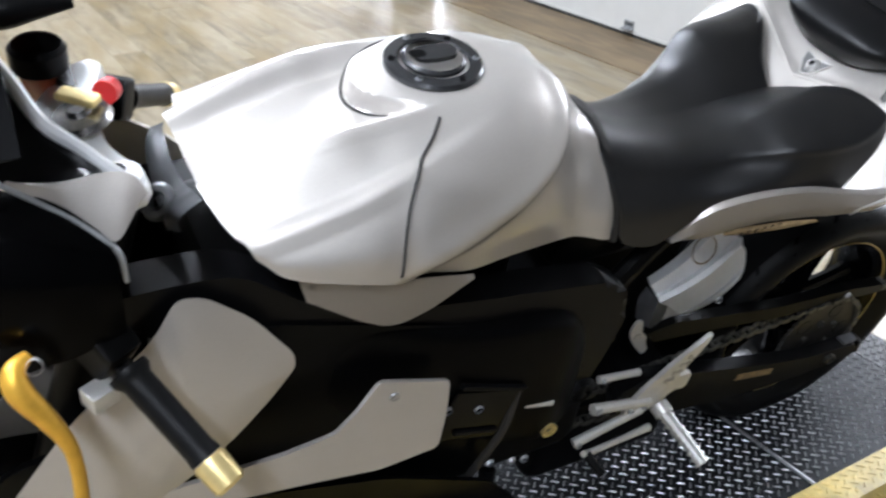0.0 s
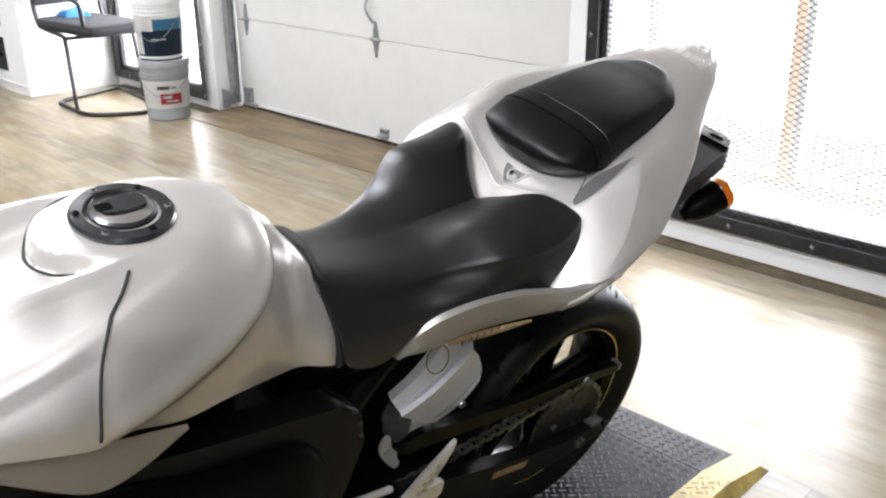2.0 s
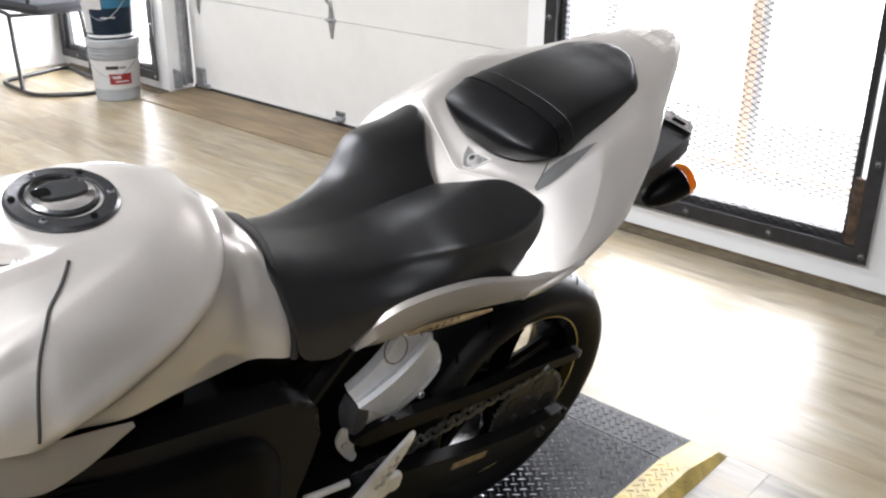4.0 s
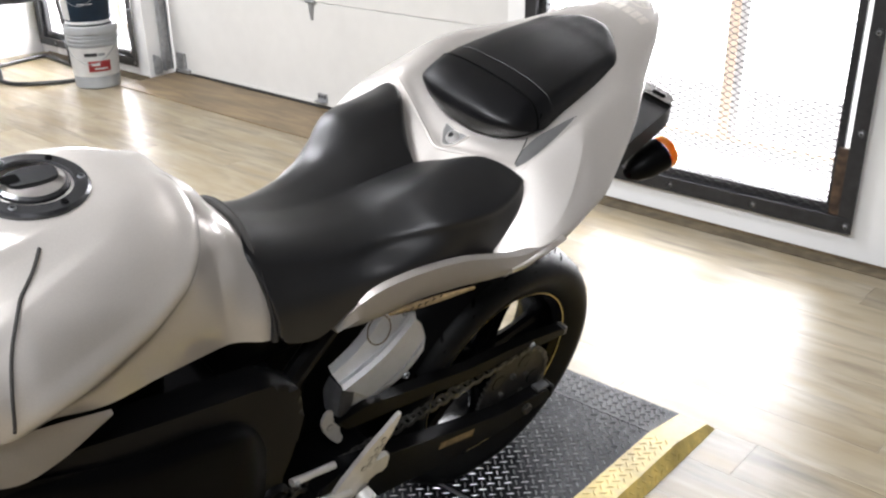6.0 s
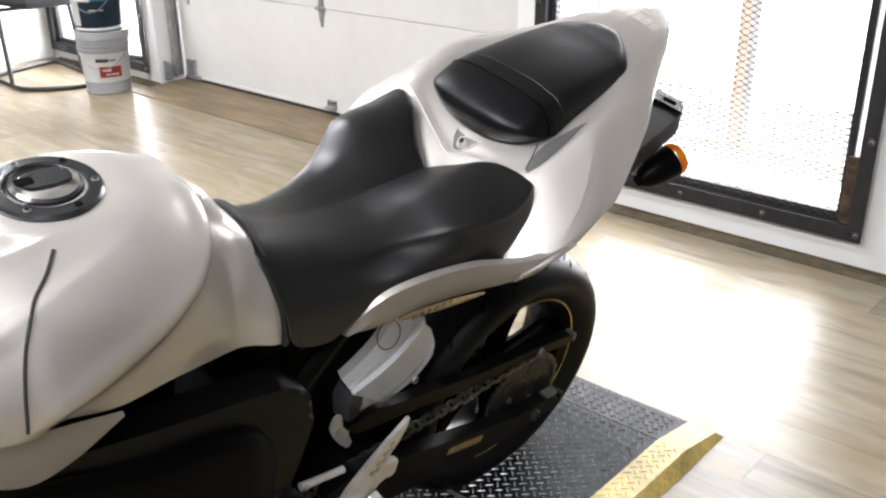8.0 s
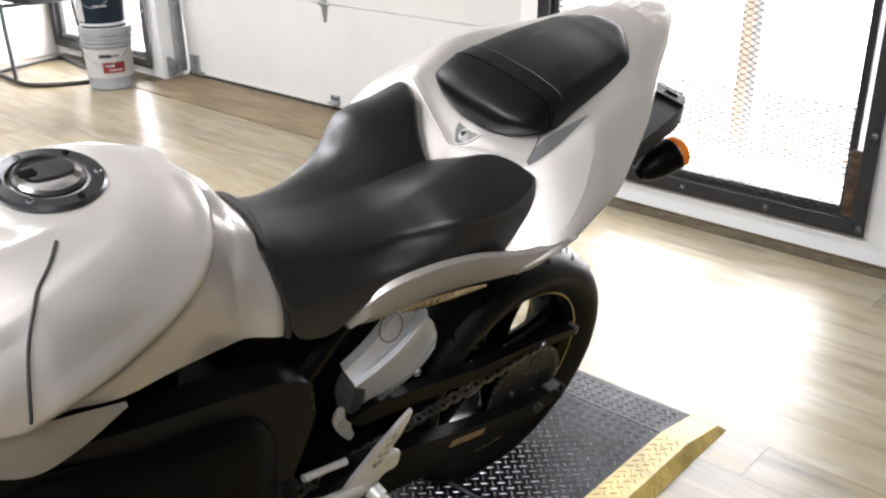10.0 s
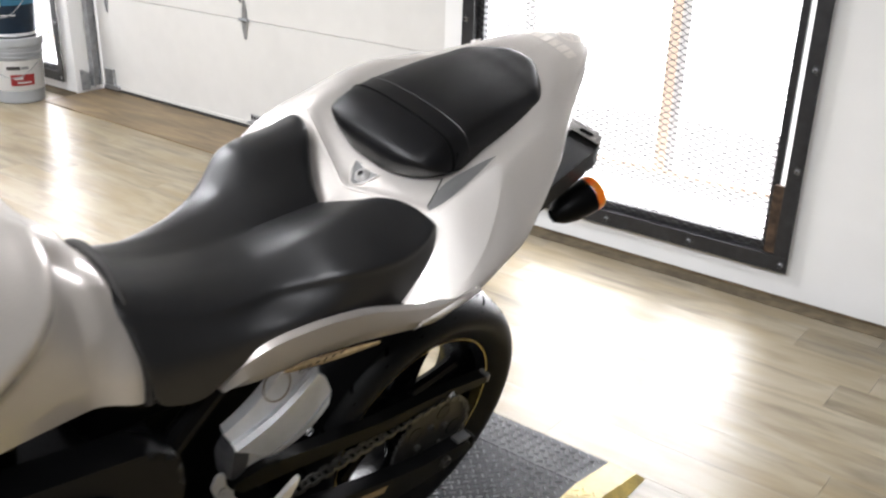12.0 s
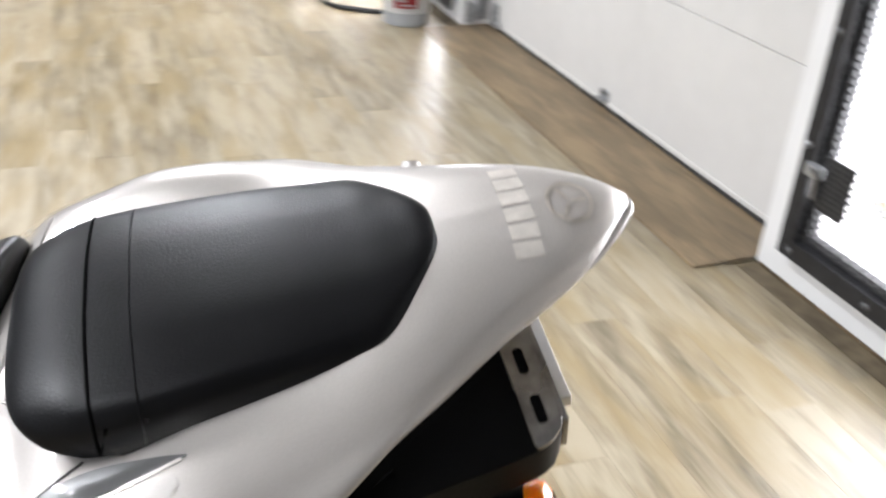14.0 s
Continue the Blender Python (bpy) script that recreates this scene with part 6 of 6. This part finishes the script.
# worn strip under the side blade
part("blade_underside", tubed([(0.164, -0.478, 0.742), (0.171, -0.459, 0.748), (0.184, -0.436, 0.757), (0.202, -0.397, 0.770), (0.216, -0.355, 0.778)], [0.003, 0.006, 0.006, 0.005, 0.002], 8, 3), WORN_AND_GLINT, tail, "worn tan foam strip")
for k in range(6):
    part("worn_spot", turned([(0, 0.002), (0.004, 0.0015), (0.005, 0)], 8, Matrix.Translation((0.181 + 0.0035 * k, -0.462 + 0.011 * k, 0.749 + 0.004 * k)) @ AXLE), GROOVE, tail)

# --- footpeg assembly
def pegs(s):
    x = 0.182 if s > 0 else -0.190
    hp = part("heel_plate", slabbed(rounded([(-0.432, 0.538), (-0.438, 0.512), (-0.472, 0.455), (-0.498, 0.405), (-0.520, 0.372), (-0.572, 0.372), (-0.572, 0.400), (-0.545, 0.438), (-0.500, 0.482)], 0.010), 0.008, side_plane(x), 0.002), ALLOY, bike, "drilled alloy heel plate")
    for k in range(7):
        y, z = -0.512 + 0.0118 * (k // 2) + 0.012 * (k % 2), 0.445 + 0.0155 * (k // 2) + 0.001 * (k % 2)
        part("hole", turned([(0, 0.001), (0.0045, 0.001), (0.005, 0)], 10, Matrix.Translation((x + 0.0085 if s > 0 else x - 0.0005, y + 0.01, z)) @ Matrix.Rotation(radians(90 * s), 4, "Y")), GROOVE, hp)
    for y, z in ((-0.560, 0.392), (-0.545, 0.402), (-0.530, 0.388)):
        part("plate_bolt", turned([(0, 0.005), (0.005, 0.0045), (0.0065, 0)], 10, Matrix.Translation((x + 0.008 if s > 0 else x, y, z)) @ Matrix.Rotation(radians(90 * s), 4, "Y")), STEEL, hp)
    f = part("footpeg", tubed([(s * 0.192, -0.492, 0.372), (s * 0.245, -0.478, 0.354), (s * 0.300, -0.468, 0.338)], [0.012, 0.0115, 0.0105], 10, 2), ALLOY, bike, "ribbed alloy footpeg")
    rings = bmesh.new()
    for k in range(9):
        t = k / 8
        p = Vector((s * (0.210 + 0.085 * t), -0.4875 + 0.018 * t, 0.366 - 0.027 * t))
        tube(rings, [p, p + Vector((s * 0.004, 0.001, -0.001))], 0.0130, 10)
    part("peg_rib", rings, ALLOY, f)
    part("peg_hub", tubed([(s * 0.185, -0.492, 0.374), (s * 0.205, -0.489, 0.368)], 0.017, 14), ALLOY, bike, "alloy peg hub")
    for n, a, b, r in (("mount_arm", (-0.525, 0.402), (-0.646, 0.429), 0.0095), ("mount_arm", (-0.535, 0.383), (-0.664, 0.348), 0.0085), ("linkage_rod", (-0.545, 0.458), (-0.631, 0.472), 0.0065)):
        xx = 0.188 if n == "mount_arm" else 0.165
        rod = part(n, tubed([(s * xx, a[0], a[1]), (s * xx, (a[0] + b[0]) / 2, (a[1] + b[1]) / 2), (s * xx, b[0], b[1])], [r, r * 0.95, r * 1.05], 10), ALLOY, bike)
        part("rod_end", turned([(0, 0.004), (r * 0.5, 0.004), (r * 0.9, 0.0)], 10, Matrix.Translation((s * (xx + r * 0.9), b[0] + 0.006, b[1])) @ Matrix.Rotation(radians(90 * s), 4, "Y")), STEEL, rod)
    lv = part("shift_lever", tubed([(s * 0.198, -0.508, 0.335), (s * 0.200, -0.57, 0.330), (s * 0.202, -0.632, 0.328), (s * 0.206, -0.652, 0.336)], [0.008, 0.006, 0.006, 0.006], 8, 3), ALLOY, bike, "alloy shift lever")
    part("toe_peg", tubed([(s * 0.205, -0.645, 0.332), (s * 0.240, -0.629, 0.312)], 0.009, 10), RUBBER, lv)
    part("toe_cap", turned([(0, 0.004), (0.005, 0.003), (0.007, 0.0)], 10, Matrix.Translation((s * 0.240, -0.629, 0.312)) @ Matrix.Rotation(radians(90 * s), 4, "Y")), STEEL, lv)
    br = slabbed(rounded([(-0.505, 0.395), (-0.470, 0.425), (-0.428, 0.425), (-0.432, 0.385), (-0.462, 0.392), (-0.490, 0.350)], 0.008), 0.012, side_plane(0.166 if s > 0 else -0.178), 0.003)
    part("peg_bracket", br, ALLOY, bike)


both(pegs)
# side stand, out on the left
st = tubed([(0.15, -0.80, 0.30), (0.24, -0.84, 0.12), (0.335, -0.87, 0.105)], [0.015, 0.012, 0.012], 10, 3)
part("side_stand", st, DARK_METAL, bike, "black side stand folded out")
part("exhaust_can", tubed([(-0.14, -0.60, 0.26), (-0.16, -0.40, 0.32), (-0.175, -0.16, 0.39)], [0.03, 0.055, 0.05], 16, 4), DARK_METAL, bike, "stubby dark exhaust can")

# --- steering and front end
def front(s):
    part("fork_leg", tubed([(s * 0.105, -1.325, 0.985), (s * 0.105, -1.385, 0.76), (s * 0.105, -1.52, 0.30)], [0.0255, 0.027, 0.030], 14, 2), DARK_METAL, bike, "fork leg")
    if s > 0:
        part("fork_cap", turned([(0, 0.016), (0.012, 0.016), (0.016, 0.010), (0.026, 0.008), (0.027, 0.0)], 20, Matrix.Translation((s * 0.105, -1.324, 0.984)) @ Matrix.Rotation(radians(12), 4, "X")), CAST, bike, "metal fork cap")
    g0, g1 = (Vector((0.184, -1.385, 0.882)), Vector((0.323, -1.304, 0.795))) if s > 0 else (Vector((-0.158, -1.294, 0.918)), Vector((-0.327, -1.186, 0.803)))
    bar = part("handlebar", tubed([(s * 0.105, -1.36, 0.955), g0, g1], 0.011, 10), DARK_METAL, bike)
    d = (g1 - g0).normalized()
    gp = bmesh.new()
    tube(gp, [g0 + d * 0.065, g0 + d * 0.072, g0 + d * 0.08, g1 - d * 0.012, g1], [0.022, 0.022, 0.0168, 0.0165, 0.018], 18)
    part("grip", gp, RUBBER, bar, "black rubber grip")
    part("bar_end", tubed([g1 + d * 0.001, g1 + d * 0.006, g1 + d * 0.034, g1 + d * 0.038], [0.017, 0.019, 0.018, 0.014], 16), BRASS, bar, "gold bar end weight")
    part("switchgear", boxed(-0.022, 0.022, -0.028, 0.028, -0.022, 0.022, bevel=0.008, m=Matrix.Translation(g0 + d * 0.035) @ d.to_track_quat("Z", "Y").to_matrix().to_4x4()), PLASTIC, bar, "black switch housing")
    lv = [(0.240, -1.440, 0.912), (0.250, -1.455, 0.905), (0.263, -1.454, 0.889), (0.277, -1.438, 0.863), (0.289, -1.424, 0.832), (0.300, -1.421, 0.799), (0.313, -1.424, 0.763), (0.326, -1.430, 0.725)]
    part("hand_lever", tubed(mirrored(lv, s), [0.006, 0.011, 0.013, 0.0105, 0.008, 0.0072, 0.0075, 0.009], 12, 4), GOLD, bar, "gold anodised hand lever")
    if s > 0:
        part("lever_pivot", turned([(0, 0.008), (0.007, 0.007), (0.009, 0.0)], 12, Matrix.Translation((0.250, -1.438, 0.905)) @ Matrix.Rotation(radians(50), 4, "Y")), CAST, bar)
        part("switch_plate", boxed(-0.013, 0.013, -0.016, 0.016, -0.012, 0.012, bevel=0.004, m=Matrix.Translation((0.235, -1.385, 0.828)) @ Matrix.Rotation(radians(25), 4, "Z")), ALLOY, bar, "pale metal switch plate")
    part("lever_perch", boxed(-0.02, 0.02, -0.03, 0.03, -0.015, 0.015, bevel=0.006, m=Matrix.Translation(g0 + Vector((0, -0.03, 0.0)))), DARK_METAL, bar)


both(front)
part("master_cylinder", tubed([(-0.240, -1.420, 1.006), (-0.226, -1.388, 1.011), (-0.225, -1.350, 1.014), (-0.222, -1.305, 1.016)], [0.020, 0.022, 0.016, 0.006], 12, 3), PLASTIC, bike, "black brake lever and cylinder")
part("top_clamp", slabbed(rounded([(-0.14, 0.02), (-0.05, -0.055), (0.05, -0.055), (0.14, 0.02), (0.12, 0.05), (0.04, 0.02), (-0.04, 0.02), (-0.12, 0.05)], 0.02), 0.022, Matrix.Translation((0, -1.338, 0.962)) @ Matrix.Rotation(radians(12), 4, "X"), 0.004), CAST, bike, "silver fork top clamp")
nut = part("stem_nut", turned([(0, 0.016), (0.010, 0.016), (0.014, 0.010), (0.030, 0.008), (0.034, 0.0)], 24, Matrix.Translation((-0.006, -1.338, 0.992)) @ Matrix.Rotation(radians(12), 4, "X")), CHROME, bike, "steel stem nut")
part("damper_mount", boxed(-0.010, 0.010, -0.030, 0.016, 0.0, 0.010, bevel=0.003, m=Matrix.Translation((-0.012, -1.332, 1.008)) @ Matrix.Rotation(radians(-40), 4, "Z")), BRASS, nut, "gold damper mount")
part("adjuster", tubed([(-0.032, -1.308, 1.004), (-0.046, -1.300, 1.000)], 0.014, 14), RED, nut, "red anodised adjuster")
cup = part("fluid_reservoir", turned([(0, 0.0), (0.021, 0.0), (0.024, 0.006), (0.025, 0.038)], 24, Matrix.Translation((-0.12, -1.362, 0.955))), FLUID, bike, "amber brake fluid reservoir with a black cap")
part("cap", turned([(0.026, 0.038), (0.032, 0.040), (0.032, 0.064), (0.027, 0.070), (0.0, 0.071)], 24, Matrix.Translation((-0.12, -1.362, 0.955))), PLASTIC, cup)
part("strap", boxed(-0.006, 0.006, -0.002, 0.002, 0.0, 0.065, bevel=0.001, m=Matrix.Translation((-0.101, -1.346, 0.95)) @ Matrix.Rotation(radians(40), 4, "Z")), CHROME, cup)
# front fairing and screen
FAIR = [
    (-1.86, [(0, 0.76), (0.04, 0.755), (0.075, 0.73), (0.09, 0.68), (0.08, 0.62)]),
    (-1.76, [(0, 0.86), (0.06, 0.85), (0.12, 0.81), (0.145, 0.74), (0.13, 0.64)]),
    (-1.64, [(0, 0.955), (0.08, 0.945), (0.155, 0.92), (0.195, 0.83), (0.185, 0.68)]),
    (-1.54, [(0, 1.01), (0.10, 1.005), (0.180, 0.98), (0.215, 0.90), (0.212, 0.74)]),
    (-1.46, [(0.13, 1.035), (0.162, 1.032), (0.198, 1.010), (0.224, 0.950), (0.224, 0.86)]),
    (-1.40, [(0.155, 1.018), (0.176, 1.016), (0.205, 1.000), (0.228, 0.955), (0.228, 0.88)]),
    (-1.35, [(0.178, 0.985), (0.192, 0.984), (0.208, 0.975), (0.222, 0.945), (0.224, 0.895)]),
]
part("front_fairing", shell(FAIR[:4], 4, 4, thick=0.004), GLOSS, bike, "dark front fairing")


def cowl(s):
    rows = []
    for y, pr in FAIR[3:]:
        rows.append(spline([(s * p[0], y, p[1]) for p in pr], 4))
    cols = [spline(list(c), 4) for c in zip(*rows)]
    bm = bmesh.new()
    grid(bm, list(zip(*cols)))
    bmesh.ops.solidify(bm, geom=bm.faces[:], thickness=0.004)
    part("cowl_side", bm, GLOSS, bike, "dark gloss fairing side")
    up = spline(mirrored([(0.150, -1.425, 1.040), (0.154, -1.385, 1.034), (0.153, -1.342, 1.036), (0.160, -1.318, 1.033), (0.172, -1.308, 1.018)], s), 5)
    lo = spline(mirrored([(0.152, -1.428, 1.036), (0.164, -1.389, 1.018), (0.182, -1.362, 0.998), (0.194, -1.345, 0.985), (0.184, -1.326, 1.002)], s), 5)
    bm = bmesh.new()
    grid(bm, [[tuple(a), tuple((a + b) / 2 + np.array((0, 0, 0.005))), tuple(b)] for a, b in zip(up, lo)])
    bmesh.ops.solidify(bm, geom=bm.faces[:], thickness=0.003)
    part("cowl_trim", bm, PEARL, bike, "pearl cockpit trim")
    rail = mirrored([(0.044, -1.425, 1.125), (0.060, -1.405, 1.092), (0.083, -1.385, 1.054), (0.101, -1.356, 1.031), (0.120, -1.330, 1.009), (0.135, -1.305, 0.992)], s)
    part("cockpit_rim", tubed(rail, [0.006, 0.007, 0.0075, 0.0075, 0.008, 0.006], 8, 4), CAST, bike, "bare metal cockpit rim")
    a = spline(rail[:5], 5)
    b = spline(mirrored([(0.142, -1.455, 1.060), (0.148, -1.428, 1.040), (0.154, -1.390, 1.032), (0.153, -1.345, 1.034), (0.150, -1.325, 1.020)], s), 5)
    bm = bmesh.new()
    grid(bm, [[tuple(p + np.array((0, 0.0, -0.004))), tuple((p + q) / 2 + np.array((0, 0, -0.010))), tuple(q + np.array((0, 0, -0.003)))] for p, q in zip(a, b)])
    bmesh.ops.solidify(bm, geom=bm.faces[:], thickness=0.002)
    part("inner_cowl", bm, GLOSS, bike, "black inner cowl")
    part("cowl_edge", tubed(mirrored([(0.148, -1.440, 1.045), (0.168, -1.392, 1.014), (0.186, -1.362, 0.993), (0.200, -1.345, 0.975), (0.208, -1.342, 0.945)], s), 0.0028, 6, 5), STEEL, bike, "thin worn fairing edge")


cowl(1)
SCREEN = [(-1.66, [(0, 0.97), (0.06, 0.965), (0.11, 0.94)]), (-1.56, [(0, 1.07), (0.075, 1.06), (0.140, 1.02)]), (-1.47, [(0, 1.125), (0.085, 1.115), (0.160, 1.065)]), (-1.41, [(0, 1.150), (0.080, 1.135), (0.165, 1.075)])]
part("windscreen", shell(SCREEN, 4, 4, thick=0.004), GLOSS, bike, "dark tinted windscreen")
dash = slabbed(rounded([(-0.10, 0.0), (0.10, 0.0), (0.11, 0.10), (-0.11, 0.10)], 0.02), 0.03, Matrix.Translation((0, -1.47, 0.950)) @ Matrix.Rotation(radians(55), 4, "X"), 0.006)
part("instrument_panel", dash, PLASTIC, bike, "black instrument panel")
part("front_fender", turned([(0.30, -0.06), (0.315, -0.03), (0.318, 0.0), (0.315, 0.03), (0.30, 0.06)], 24, Matrix.Translation((0, -1.52, 0.295)) @ Matrix.Rotation(radians(60), 4, "X") @ AXLE, 0.36), PEARL, bike, "pearl front fender")

# ---------------------------------------------------------------- plank flooring
planks = thing("plank_floor", "weathered yellow-grey wood-look plank flooring, slightly glossy", "floor", kind="structure")
PW, PL = 0.152, 1.22
def plank_mesh():
    return mesh_from("plank", boxed(-PL / 2 + 0.0005, PL / 2 - 0.0005, -PW / 2 + 0.0003, PW / 2 - 0.0003, -0.012, 0.0), FLOOR_WOOD)


plank_data = plank_mesh()
random.seed(11)
rows_y = int((WALL_Y - (-4.3)) / PW)
for j in range(rows_y + 1):
    yc = WALL_Y - 0.003 - PW * (j + 0.5)
    shift = random.random() * PL
    for i in range(8):
        xc = -7.0 + PL * (i + 0.5) - shift + 0.6
        if xc > 3.0:
            continue
        ob = new("plank", plank_data)
        ob.parent = planks
        ob.matrix_basis = pose(xc, yc, random.uniform(-0.0001, 0.0), 0, 0, 180 * random.randrange(2))
far = bmesh.new()
box(far, XL, XR, YB, WALL_Y - 0.006 - PW * (rows_y + 1), -0.012, -0.0005)
box(far, 2.2, XR, WALL_Y - 0.006 - PW * (rows_y + 1) + 0.001, WALL_Y - 0.004, -0.012, -0.002)
part("far_planks", far, FLOOR_WOOD, planks)
